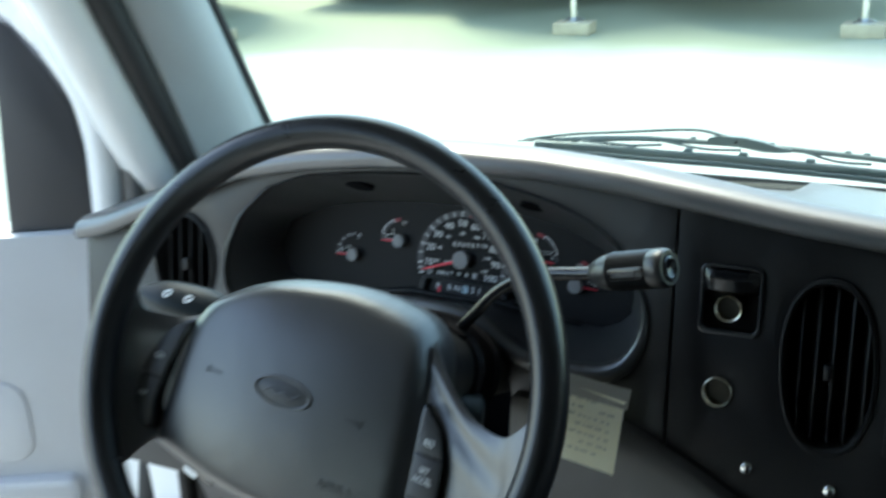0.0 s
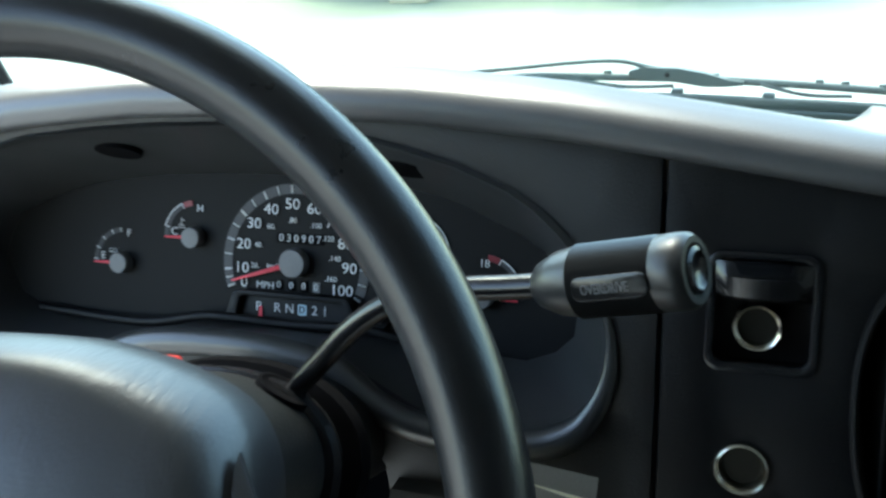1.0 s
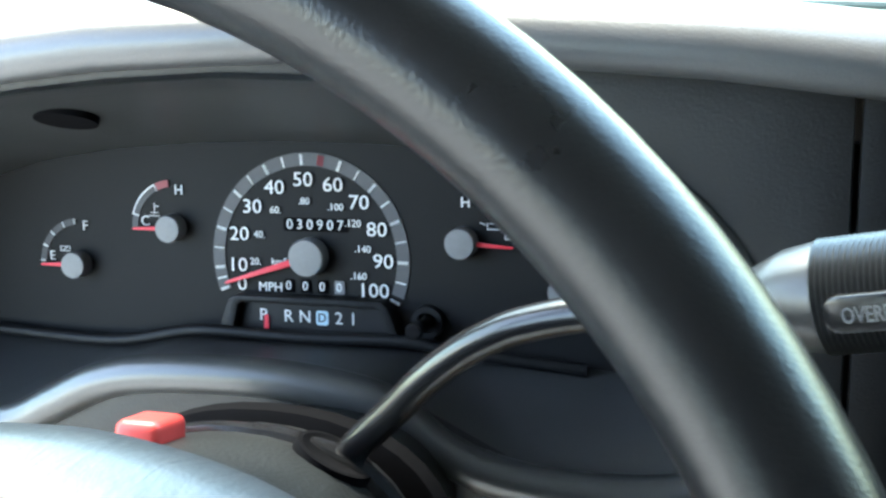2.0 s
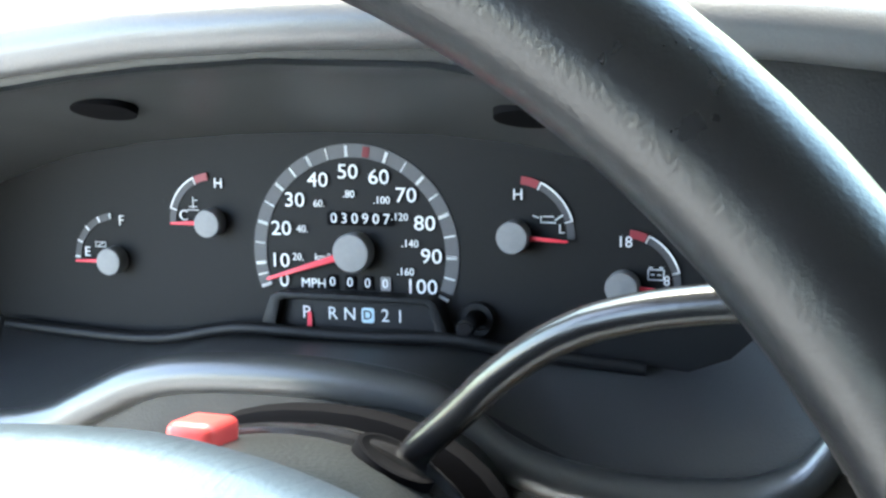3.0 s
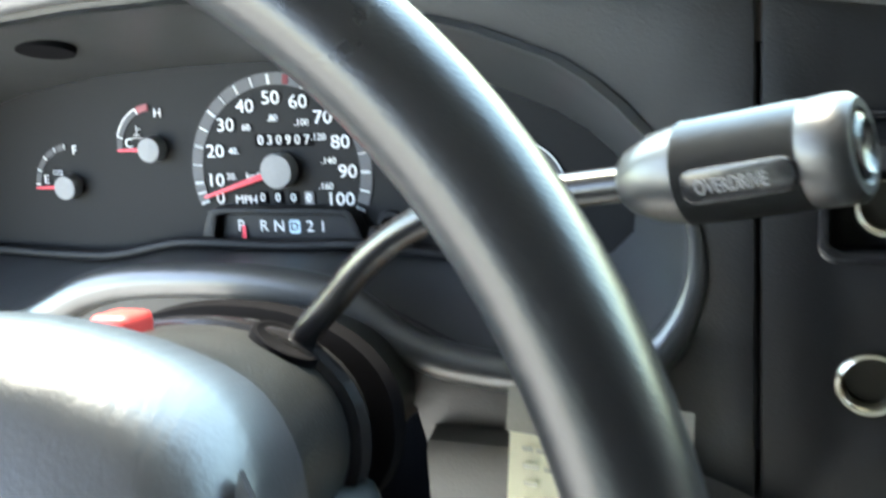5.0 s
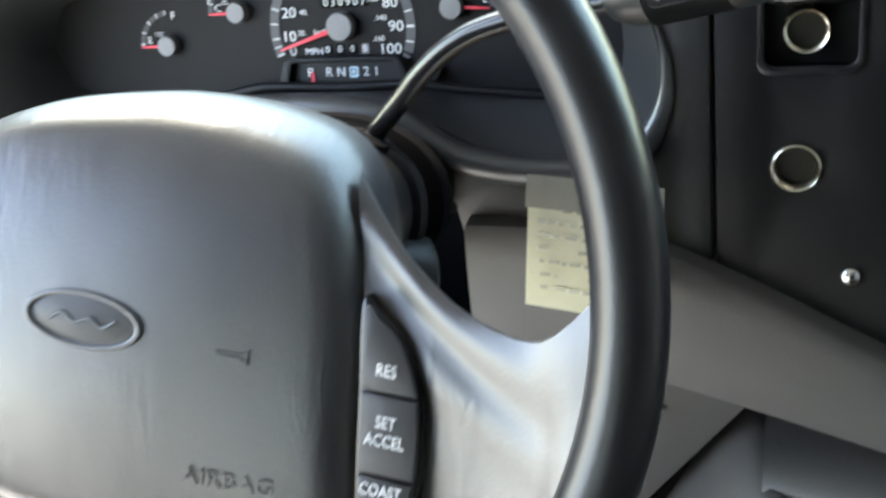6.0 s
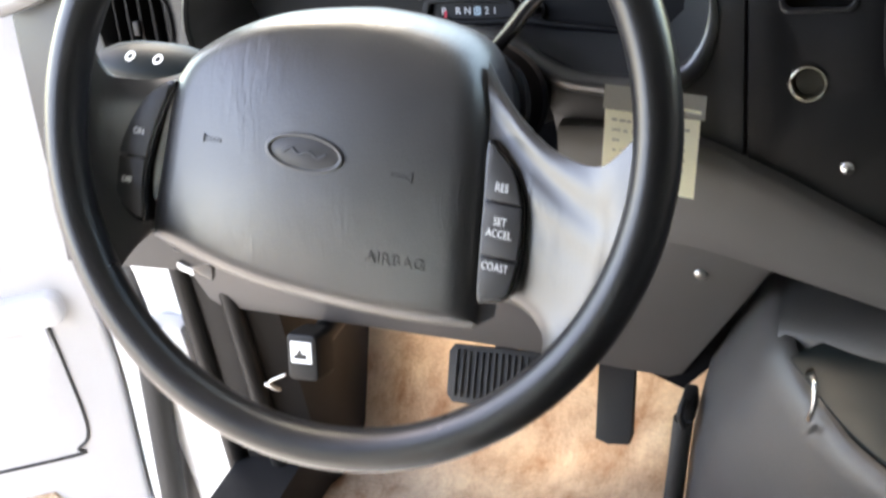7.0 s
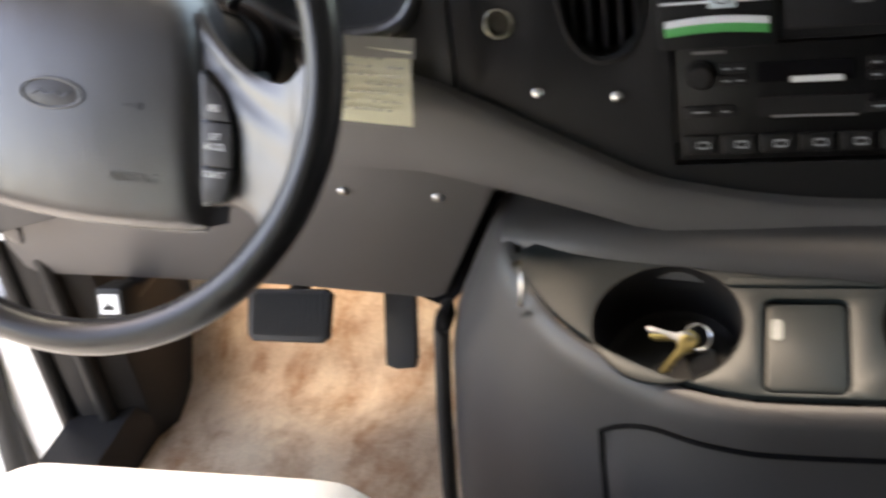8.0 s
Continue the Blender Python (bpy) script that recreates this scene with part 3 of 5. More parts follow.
def needle(cx, cy, r0, r1, angle, wide, cap_r, name):
    n = part("needle", slab([(r0, -wide), (r1 * 0.97, -wide * 0.45), (r1, 0), (r1 * 0.97, wide * 0.45), (r0, wide)], 0.0012, 0.0003, on_dial(cx, cy, 0.0042, angle)), REDINK, cluster, "red pointer")
    part("needle_cap", turned([(cap_r, 0.0005), (cap_r, 0.0062), (cap_r * 0.93, 0.0075), (0.0005, 0.0078)], 32, on_dial(cx, cy)), CAP, cluster, "round grey needle hub")


needle(-0.002, -0.0012, 0.004, 0.0425, 197.8, 0.0016, 0.0083, "speed")


def gauge(cx, cy, r, side, marks, low, high, symbol, hub):
    """A small quarter-round gauge; side -1 for those that open to the left."""
    def ang(a):
        return a if side > 0 else 180 - a
    part("gauge_band", arc_band(cx, cy, r - 0.0022, r + 0.0008, ang(-2), ang(82), 0.0006, 24), material("gauge band", (0.06, 0.06, 0.065), 0.6, relief=0), cluster)
    if marks == "line":
        part("gauge_line", arc_band(cx, cy, r + 0.0004, r + 0.0011, ang(16), ang(64), 0.0010, 20), INK, cluster, "thin white normal range line")
        bars([(cx + (r - 0.0006) * math.cos(radians(ang(q))), cy + (r - 0.0006) * math.sin(radians(ang(q))), 0.0034, 0.0007, ang(q)) for q in (16, 64)], INK, "gauge_tick", cluster)
        part("gauge_red", arc_band(cx, cy, r - 0.0022, r + 0.0011, ang(66), ang(84), 0.0011, 8), DIMRED, cluster, "dark red warning band")
    else:
        bars([(cx + (r - 0.0006) * math.cos(radians(ang(q))), cy + (r - 0.0006) * math.sin(radians(ang(q))), 0.0026, 0.001, ang(q)) for q in (3, 24, 45, 66, 84)], INK, "gauge_tick", cluster)
    needle(cx, cy, 0.003, r - 0.001, 181.5 if side < 0 else -3.5, 0.0011, hub, "gauge")
    for txt, (x, y), size in (low, high):
        part("gauge_letter", lettering(txt, size, on_dial(x, y, 0.0009)), INK, cluster)
    rows = [(cx + sx, cy + sy, l, t, a) for sx, sy, l, t, a in symbol]
    bars(rows, INK, "gauge_symbol", cluster)


gauge(-0.1175, -0.0088, 0.0203, -1, "ticks", ("E", (-0.1320, -0.0056), 0.0062), ("F", (-0.1138, 0.0089), 0.0064), [(-0.0075, 0.0078, 0.005, 0.0005, 0), (-0.0075, 0.0058, 0.005, 0.0005, 0), (-0.010, 0.0068, 0.0025, 0.0005, 90), (-0.005, 0.0068, 0.0025, 0.0005, 90), (-0.0075, 0.0068, 0.003, 0.0005, 30)], 0.0062)
gauge(-0.0680, 0.0094, 0.0205, -1, "line", ("C", (-0.0823, 0.0120), 0.0066), ("H", (-0.0650, 0.0263), 0.0062), [(-0.0095, 0.0052, 0.0055, 0.0005, 0), (-0.0095, 0.0066, 0.004, 0.0005, 0), (-0.0095, 0.0085, 0.005, 0.0006, 90), (-0.0083, 0.0095, 0.002, 0.0005, 0)], 0.0062)
gauge(0.0666, 0.0072, 0.0232, 1, "line", ("L", (0.0854, 0.0104), 0.0052), ("H", (0.0677, 0.0238), 0.0062), [(0.0135, 0.0058, 0.006, 0.0006, 0), (0.0135, 0.0082, 0.0045, 0.0005, 0), (0.0105, 0.007, 0.003, 0.0005, 90), (0.0177, 0.0078, 0.004, 0.0006, 35), (0.0085, 0.008, 0.0028, 0.0005, -20)], 0.0066)
gauge(0.1101, -0.0114, 0.0215, 1, "line", ("8", (0.1268, -0.0088), 0.0055), ("18", (0.1104, 0.0060), 0.0062), [(0.0125, 0.0070, 0.006, 0.0005, 0), (0.0125, 0.0030, 0.006, 0.0005, 0), (0.0095, 0.005, 0.004, 0.0005, 90), (0.0155, 0.005, 0.004, 0.0005, 90), (0.0105, 0.0078, 0.0016, 0.0006, 0), (0.0145, 0.0078, 0.0016, 0.0006, 0), (0.0112, 0.005, 0.0014, 0.0005, 0), (0.0138, 0.005, 0.0014, 0.0005, 0)], 0.0066)
part("odometer_window", slab(rounded(-0.0148, -0.0028, 0.0148, 0.0028, 0.0006, 2), 0.0006, 0, on_dial(0.0003, 0.0125, 0.0009)), HOLE, cluster, "black odometer window")
for k, ch in enumerate("030907"):
    part("odometer_digit", lettering(ch, 0.0062, on_dial(0.0003 + (k - 2.5) * 0.0047, 0.0125, 0.0012)), INK, cluster)
for k in range(4):
    x = -0.0127 + 0.0079 * k
    part("trip_window", slab(rounded(-0.0022, -0.0029, 0.0022, 0.0029, 0.0005, 2), 0.0006, 0, on_dial(x, -0.0146, 0.0009)), HOLE if k < 3 else CAP, cluster)
    part("trip_digit", lettering("0", 0.0056, on_dial(x, -0.0146, 0.0012)), INK, cluster)
win = [(-0.0435, -0.0345), (-0.0385, -0.0205), (-0.0345, -0.0182), (0.0325, -0.0182), (0.0355, -0.0205), (0.0405, -0.0325)]
part("gear_window", slab(win, 0.012, 0.001, on_dial(0, 0, 0.0095), [[(-0.0365, -0.034), (-0.0335, -0.0222), (-0.0312, -0.0212), (0.0298, -0.0212), (0.0318, -0.0222), (0.0352, -0.0325)]]), PANEL, cluster, "raised gear indicator surround")
part("gear_strip", slab([(-0.037, -0.0345), (-0.034, -0.0212), (0.032, -0.0212), (0.036, -0.033)], 0.002, 0, on_dial(0, 0, 0.004)), BLACK, cluster)
for ch, x in (("P", -0.0238), ("R", -0.0118), ("N", -0.0040), ("2", 0.0118), ("1", 0.0183)):
    part("gear_letter", lettering(ch, 0.0076, on_dial(x, -0.0276, 0.0042)), INK, cluster)
part("drive_mark", slab(rounded(-0.0028, -0.0032, 0.0028, 0.0032, 0.0012, 3), 0.0006, 0, on_dial(0.0041, -0.0276, 0.0044)), material("pale blue print", (0.55, 0.75, 0.85), 0.5, relief=0), cluster, "pale blue drive mark")
part("gear_letter", lettering("D", 0.0056, on_dial(0.0041, -0.0276, 0.0047)), BLACK, cluster)
part("gear_pointer", slab([(-0.0012, -0.0045), (0.0012, -0.0045), (0.0009, 0.002), (-0.0006, 0.002)], 0.0006, 0, on_dial(-0.0222, -0.0292, 0.005)), REDINK, cluster, "red gear pointer")
m = on_dial(0.0512, -0.0272, 0)
part("reset_collar", turned([(0.0045, 0.001), (0.0045, 0.004), (0.0068, 0.004), (0.0072, 0.0005)], 28, m, False), PANEL, cluster, "dark plastic collar")
part("reset_knob", turned([(0.003, 0), (0.003, 0.015), (0.0036, 0.016), (0.0036, 0.022), (0.0028, 0.0228)], 20, m), GLOSS, cluster, "black trip reset knob")
# ledge under the dials
ledge = smooth_line([DIAL @ Vector(p) for p in ((-0.175, -0.040, 0.004), (-0.12, -0.0425, 0.006), (-0.09, -0.0415, 0.008), (-0.062, -0.036, 0.009), (-0.044, -0.0345, 0.010), (0.0, -0.0355, 0.010), (0.042, -0.0345, 0.010), (0.07, -0.038, 0.009), (0.12, -0.043, 0.006))], 40)
part("dial_ledge", tube(ledge, 0.0028, 10), PANEL, cluster)


# ---- steering wheel ----
def wheel_at(u, v, w):
    return WHEEL @ Vector((u, v, w))


def pad_at(u, v, w):
    return PADM @ Vector((u, v, w))


R_RIM, R_BAR = 0.1659, 0.0117
steering_wheel = thing("steering_wheel", WHEEL.translation, "black two-spoke steering wheel with a grey airbag pad", "steering wheel")
rings = []
for k in range(120):
    a = 2 * math.pi * k / 120
    c, s = math.cos(a), math.sin(a)
    rings.append([wheel_at((R_RIM + R_BAR * math.cos(b)) * c, (R_RIM + R_BAR * math.cos(b)) * s, R_BAR * 1.05 * math.sin(b)) for b in [2 * math.pi * j / 24 for j in range(24)]])
part("rim", loft(rings + rings[:1], caps=False), RIM, steering_wheel, "black grained vinyl rim")

pad_pts = [(-0.010, 0.0700), (-0.055, 0.0600), (-0.092, 0.0400), (-0.1080, 0.017), (-0.1115, -0.03), (-0.1165, -0.076), (-0.108, -0.081), (-0.06, -0.090), (-0.004, -0.094), (0.05, -0.0935), (0.083, -0.090), (0.089, -0.083), (0.0855, -0.03), (0.083, 0.007), (0.0785, 0.036), (0.0715, 0.0525), (0.060, 0.0635), (0.042, 0.0690), (0.0175, 0.0715)]
pad_line = [(p.x, p.y) for p in smooth_loop([(x, y, 0) for x, y in pad_pts], 120)]
pc = (-0.014, -0.015)
pad_ring = polar(pad_line, pc, 112)


def pad_w(x, y, s=0.0):
    """Height of the airbag cover over the wheel's plane: a soft dome, rolled off at its edge and more at its top."""
    dx, dy = (x + 0.014) / 0.1, (y + 0.015) / 0.08
    edge = (0.009 + 0.009 * min(1.0, max(0.0, (y - 0.01) / 0.03))) * max(0.0, (s - 0.84) / 0.16) ** 2.6
    return -0.008 - 0.0085 * abs(dx) ** 2.3 - 0.0095 * abs(dy) ** 2.2 - 0.010 * max(0.0, (y - 0.026) / 0.045) ** 1.8 - edge


rings = []
for s in (0.02, 0.15, 0.3, 0.45, 0.6, 0.72, 0.82, 0.88, 0.93, 0.965, 0.985, 1.0):
    rings.append([pad_at(x, y, pad_w(x, y, s)) for x, y in [(pc[0] + (x - pc[0]) * s, pc[1] + (y - pc[1]) * s) for x, y in pad_ring]])
rings.append([pad_at(x, y, -0.064) for x, y in pad_ring])
part("airbag_pad", loft(rings), HUBM, steering_wheel, "dark grey grained airbag cover")
under = [[pad_at(pc[0] + (x - pc[0]) * s, pc[1] + (y - pc[1]) * s, w) for x, y in pad_ring] for s, w in ((0.96, -0.058), (0.985, -0.057), (0.985, -0.064), (0.92, -0.075), (0.6, -0.095))]
part("pad_back", loft(under), BLACK, steering_wheel)


def rim_point(deg, inset=0.0):
    return ((R_RIM - inset) * math.cos(radians(deg)), (R_RIM - inset) * math.sin(radians(deg)))


def spoke(inner, upper, lower, deg0, deg1):
    """A broad spoke, its four sides given: the pad's side, the free edges above and below, and a stretch of the rim."""
    n, k = 22, 18

    def rim(f):
        x, y = rim_point(deg0 + (deg1 - deg0) * f, 0.003)
        return Vector((x + 0.0088, y + 0.0030, 0))
    ins = smooth_line([(x, y, 0) for x, y in inner], n + 1)
    top = smooth_line([ins[0]] + [Vector((x, y, 0)) for x, y in upper] + [rim(0)], k + 1)
    low = smooth_line([ins[-1]] + [Vector((x, y, 0)) for x, y in lower] + [rim(1)], k + 1)
    rings = []
    for i in range(n + 1):
        f = i / n
        edge = abs(2 * f - 1) ** 6
        w0 = max(-0.031, pad_w(ins[i].x, ins[i].y, 1.0)) - 0.001 + 0.011 * max(0.0, 1 - f / 0.4)
        front, back = [], []
        for j in range(k + 1):
            g = j / k
            p = top[j] * (1 - f) + low[j] * f + ins[i] * (1 - g) + rim(f) * g
            p -= (top[0] * (1 - f) + low[0] * f) * (1 - g) + (rim(0) * (1 - f) + rim(1) * f) * g
            w = w0 + (0.006 - w0) * g ** 1.35 - 0.010 * edge * (1 - 0.75 * g)
            front.append(pad_at(p.x, p.y, w))
            back.append(pad_at(p.x, p.y, w - 0.014 + 0.0115 * edge))
        rings.append(front + back[::-1])
    bm = loft(rings, caps=False)
    bm.verts.ensure_lookup_table()
    m = 2 * k + 2
    for first in (0, n * m):
        for j in range(k):
            bm.faces.new([bm.verts[first + q] for q in (j, j + 1, m - 2 - j, m - 1 - j)])
    return bm


part("spoke", spoke([(0.0725, 0.0515), (0.0795, 0.020), (0.085, -0.03), (0.088, -0.06), (0.085, -0.078)], [(0.0835, 0.0385), (0.0946, 0.0275), (0.1113, 0.0160), (0.1269, 0.0102), (0.1417, 0.0088), (0.1520, 0.0150)], [(0.098, -0.0730), (0.113, -0.0735), (0.1265, -0.0815), (0.1300, -0.0940), (0.1260, -0.1050)], 12, -46), HUBM, steering_wheel, "dark grey wheel spoke")
part("spoke", spoke([(-0.100, 0.022), (-0.107, 0.000), (-0.110, -0.03), (-0.114, -0.06), (-0.112, -0.074)], [(-0.116, 0.0135), (-0.1312, 0.0105), (-0.1440, 0.0125)], [(-0.1175, -0.0765), (-0.1225, -0.0860), (-0.1240, -0.0985)], 170, 220), HUBM, steering_wheel, "dark grey wheel spoke")

BUTTON = material("charcoal switch plastic", (0.032, 0.032, 0.034), 0.45, relief=0.1)


def pod(outline, cuts, w, texts, label):
    ring = [(p.x, p.y) for p in smooth_loop([(x, y, 0) for x, y in outline], 60)]
    cx, cy = sum(p[0] for p in ring) / 60, sum(p[1] for p in ring) / 60
    base = part("switch_surround", slab(ring, 0.012, 0.001, PADM @ Matrix.Translation((0, 0, w))), GLOSS, steering_wheel, label)
    small = [(cx + (x - cx) * 0.87, cy + (y - cy) * 0.95) for x, y in ring]
    lo, hi = min(p[1] for p in small), max(p[1] for p in small)
    edges = [lo] + cuts + [hi]
    for a, b in zip(edges, edges[1:]):
        ys = [a + 0.0006 + (b - a - 0.0012) * q / 8 for q in range(9)]
        left, right = [], []
        for y in ys:
            xs = []
            for (x0, y0), (x1, y1) in zip(small, small[1:] + small[:1]):
                if (y0 - y) * (y1 - y) <= 0 and abs(y1 - y0) > 1e-9:
                    xs.append(x0 + (x1 - x0) * (y - y0) / (y1 - y0))
            if len(xs) >= 2:
                left.append((min(xs), y))
                right.append((max(xs), y))
        shape = left + right[::-1]
        if len(shape) > 3:
            part("switch", slab(shape, 0.006, 0.0008, PADM @ Matrix.Translation((0, 0, w + 0.0022))), BUTTON, steering_wheel, "charcoal rocker switch")
    for txt, x, y, size in texts:
        part("switch_print", lettering(txt, size, PADM @ Matrix.Translation((x, y, w + 0.0027)), wide=0.78), INK, steering_wheel)


pod([(0.0835, 0.011), (0.089, 0.0085), (0.100, 0.0), (0.108, -0.016), (0.111, -0.036), (0.1105, -0.056), (0.106, -0.068), (0.096, -0.0715), (0.091, -0.0705), (0.0885, -0.05), (0.086, -0.02)], [-0.047, -0.0185], -0.0165, [("RES", 0.0955, -0.0105, 0.0060), ("SET", 0.0975, -0.0280, 0.0058), ("ACCEL", 0.0978, -0.0342, 0.0058), ("COAST", 0.0985, -0.0515, 0.0058)], "black speed control switch surround")
pod([(-0.1045, 0.0136), (-0.120, 0.005), (-0.133, -0.012), (-0.1383, -0.031), (-0.139, -0.050), (-0.130, -0.0635), (-0.1145, -0.0692), (-0.1170, -0.049), (-0.1150, -0.025), (-0.110, -0.005)], [-0.033], -0.0170, [("ON", -0.123, -0.018, 0.0058), ("OFF", -0.1275, -0.047, 0.005)], "black speed control switch surround")

# plain oval badge, horn marks and the airbag word
part("badge", slab(oval(0, 0, 0.0235, 0.0105), 0.006, 0.0008, PADM @ Matrix.Translation((-0.0145, -0.0115, -0.0068)), [oval(0, 0, 0.0207, 0.0085)]), HUBM, steering_wheel, "raised oval badge rim")
part("badge", slab(oval(0, 0, 0.0205, 0.0083), 0.004, 0.0004, PADM @ Matrix.Translation((-0.0145, -0.0115, -0.0080))), BUTTON, steering_wheel, "plain sunken oval badge")
part("badge_relief", tube(smooth_line([PADM @ Vector((-0.0145 + x, -0.0115 + y, -0.0078)) for x, y in ((-0.013, -0.0015), (-0.008, 0.0015), (-0.003, -0.001), (0.003, 0.001), (0.008, -0.0015), (0.013, 0.0015))], 60), 0.0007, 6), HUBM, steering_wheel)
for x, s, w in ((-0.0725, -1, pad_w(-0.0725, -0.014)), (0.042, 1, pad_w(0.042, -0.014))):
    pts = [(-0.006 * s, -0.0009), (0.003 * s, -0.0009), (0.006 * s, -0.0026), (0.006 * s, 0.0026), (0.003 * s, 0.0009), (-0.006 * s, 0.0009)]
    part("horn_mark", slab(pts, 0.003, 0.0003, PADM @ Matrix.Translation((x, -0.014, w + 0.0006)) @ pose(0, 0, 0, 0, -4 if x < 0 else 4, 0), [[(-0.005 * s, -0.0004), (0.003 * s, -0.0004), (0.0053 * s, -0.0017), (0.0053 * s, 0.0017), (0.003 * s, 0.0004), (-0.005 * s, 0.0004)]]), BUTTON, steering_wheel)
part("airbag_word", lettering("AIRBAG", 0.0085, PADM @ Matrix.Translation((0.044, -0.0595, pad_w(0.044, -0.0595) + 0.0003)) @ pose(0, 0, 0, 7.4, 5.5, 1), 0.0004, wide=1.15), HUBM, steering_wheel)
part("badge_trim", tube(smooth_line([pad_at(x, y, -0.0445) for x, y in ((-0.112, -0.0795), (-0.06, -0.0895), (-0.004, -0.0945), (0.05, -0.094), (0.083, -0.091))], 30), 0.0022, 8), HUBM, steering_wheel, "moulded lower seam of the airbag cover")

# ---- column ----
column = thing("steering_column", WHEEL @ Vector((0, 0, -0.2)), "black plastic steering column shroud", "steering column")


def column_ring(w, a, b, dv=0.0, n=40, power=2.15):
    out = []
    for k in range(n):
        t = 2 * math.pi * k / n
        c, s = math.cos(t), math.sin(t)
        out.append(COL @ Vector((a * math.copysign(abs(c) ** (2 / power), c), dv + b * math.copysign(abs(s) ** (2 / power), s), w)))
    return out


COL = leaning((0.034, 0.776, 1.322), 23.0)
part("shroud", loft([column_ring(-0.062, 0.036, 0.032), column_ring(-0.075, 0.048, 0.038), column_ring(-0.10, 0.054, 0.040), column_ring(-0.15, 0.055, 0.0395), column_ring(-0.19, 0.054, 0.038), column_ring(-0.23, 0.048, 0.034), column_ring(-0.33, 0.042, 0.03)]), SHROUD, column)
part("lock_ring", loft([column_ring(-0.166, 0.050, 0.036, power=2.2), column_ring(-0.168, 0.0585, 0.0405, power=2.2), column_ring(-0.172, 0.0605, 0.041, power=2.2), column_ring(-0.176, 0.0585, 0.0405, power=2.2), column_ring(-0.178, 0.051, 0.036, power=2.2)]), GLOSS, column, "smooth black ring round the column")
part("base_ring", loft([column_ring(-0.186, 0.050, 0.036, power=2.2), column_ring(-0.188, 0.063, 0.042, power=2.2), column_ring(-0.196, 0.064, 0.043, power=2.2), column_ring(-0.20, 0.050, 0.036, power=2.2)]), HOLE, column)
LOCK = axes((0.090, 0.925, 1.226), (0, 0.39, 0.92), (0.5, -0.8, 0.34), (0.85, 0.45, -0.2))
part("ignition_lock", turned([(0.0165, -0.03), (0.0165, 0.0), (0.0145, 0.004), (0.0095, 0.006), (0.0085, 0.003), (0.0005, 0.002)], 28, LOCK), TRAY, column, "grey ignition lock barrel")
part("collar", loft([column_ring(-0.090, 0.055, 0.042, power=2.2), column_ring(-0.094, 0.058, 0.044, power=2.2), column_ring(-0.102, 0.058, 0.044, power=2.2), column_ring(-0.106, 0.055, 0.041, power=2.2)], caps=True), PANEL, column)
hz = COL.inverted() @ Vector((0.0135, 0.931, 1.2955))
part("hazard_switch", block(-0.0078, -0.02, -0.0075, 0.0078, 0.009, 0.0105, 0.003, 3, COL @ Matrix.Translation(hz) @ pose(0, 0, 0, 0, 0, 0)), HAZARD, column, "red hazard light push switch")
# shallow dish at the lever's foot, blackened to stand for a shaded hole
LEVER_HOLE = COL @ axes((0.036, 0.0345, -0.170), (0.893, -0.45, 0), (0, 0, -1), (0.45, 0.893, 0))
part("lever_opening", turned([(0.0135, -0.008), (0.0130, -0.0016), (0.0115, -0.0014), (0.0100, -0.0024), (0.0005, -0.003)], 28, LEVER_HOLE @ Matrix.Translation((-0.003, -0.001, 0))), HOLE, column, "shallow black dish as the shaded opening of the gear lever")
arm = smooth_line([(0.058, 0.951, 1.270), (0.0688, 0.9497, 1.2850), (0.0866, 0.947, 1.3041), (0.0959, 0.9456, 1.3145), (0.1046, 0.9443, 1.3228), (0.1128, 0.9431, 1.3294), (0.1206, 0.9419, 1.3345), (0.1281, 0.9408, 1.3384), (0.1422, 0.9387, 1.3434), (0.1595, 0.9361, 1.3475), (0.1735, 0.934, 1.3500), (0.1860, 0.9321, 1.3526)], 48)
lever = part("gear_lever", tube(arm, 0.0050, 16), GLOSS, column, "curved black gear lever")
g0, g1 = Vector((0.1865, 0.9320, 1.3527)), Vector((0.2455, 0.9190, 1.3692))
gd = (g1 - g0).normalized()
gx = gd.cross(Vector((0, -0.9, 0.43))).normalized()
GRIP = axes(g0, gx, gd.cross(gx), gd)
L = (g1 - g0).length
prof = [(0.0065, 0.0), (0.0085, 0.002), (0.0120, 0.010), (0.0132, 0.018)]
for k in range(1, 25):
    z = 0.018 + (L * 0.80 - 0.018) * k / 24
    prof += [(0.0137, z - 0.0009), (0.0130, z)]
prof += [(0.0136, L * 0.82), (0.0137, L * 0.92), (0.0133, L * 0.97), (0.0118, L), (0.0095, L), (0.0085, L - 0.002)]
part("grip", turned(prof, 36, GRIP), GRIPM, lever, "ribbed black lever grip")
part("end_button", turned([(0.0083, L - 0.003), (0.0083, L + 0.0004), (0.0068, L + 0.0012), (0.0055, L - 0.0002), (0.0005, L - 0.001)], 28, GRIP), GLOSS, lever, "round push button in the grip end")
gy = gd.cross(gx)
pn = gy if gy.y < 0 else -gy
pn = (pn + Vector((0, 0, -0.28))).normalized()
pn = (pn - gd * pn.dot(gd)).normalized()
tx = gd
PLATE = axes(g0 + gd * (L * 0.52) + pn * 0.0142, tx, pn.cross(tx), pn)
part("name_plate", slab(rounded(-0.012, -0.0045, 0.018, 0.0045, 0.004), 0.004, 0.0008, PLATE), GLOSS, lever, "smooth strip on the grip")
part("plate_print", lettering("OVERDRIVE", 0.0052, PLATE @ Matrix.Translation((0.0015, -0.0002, 0.0003)), wide=0.68), CAP, lever)

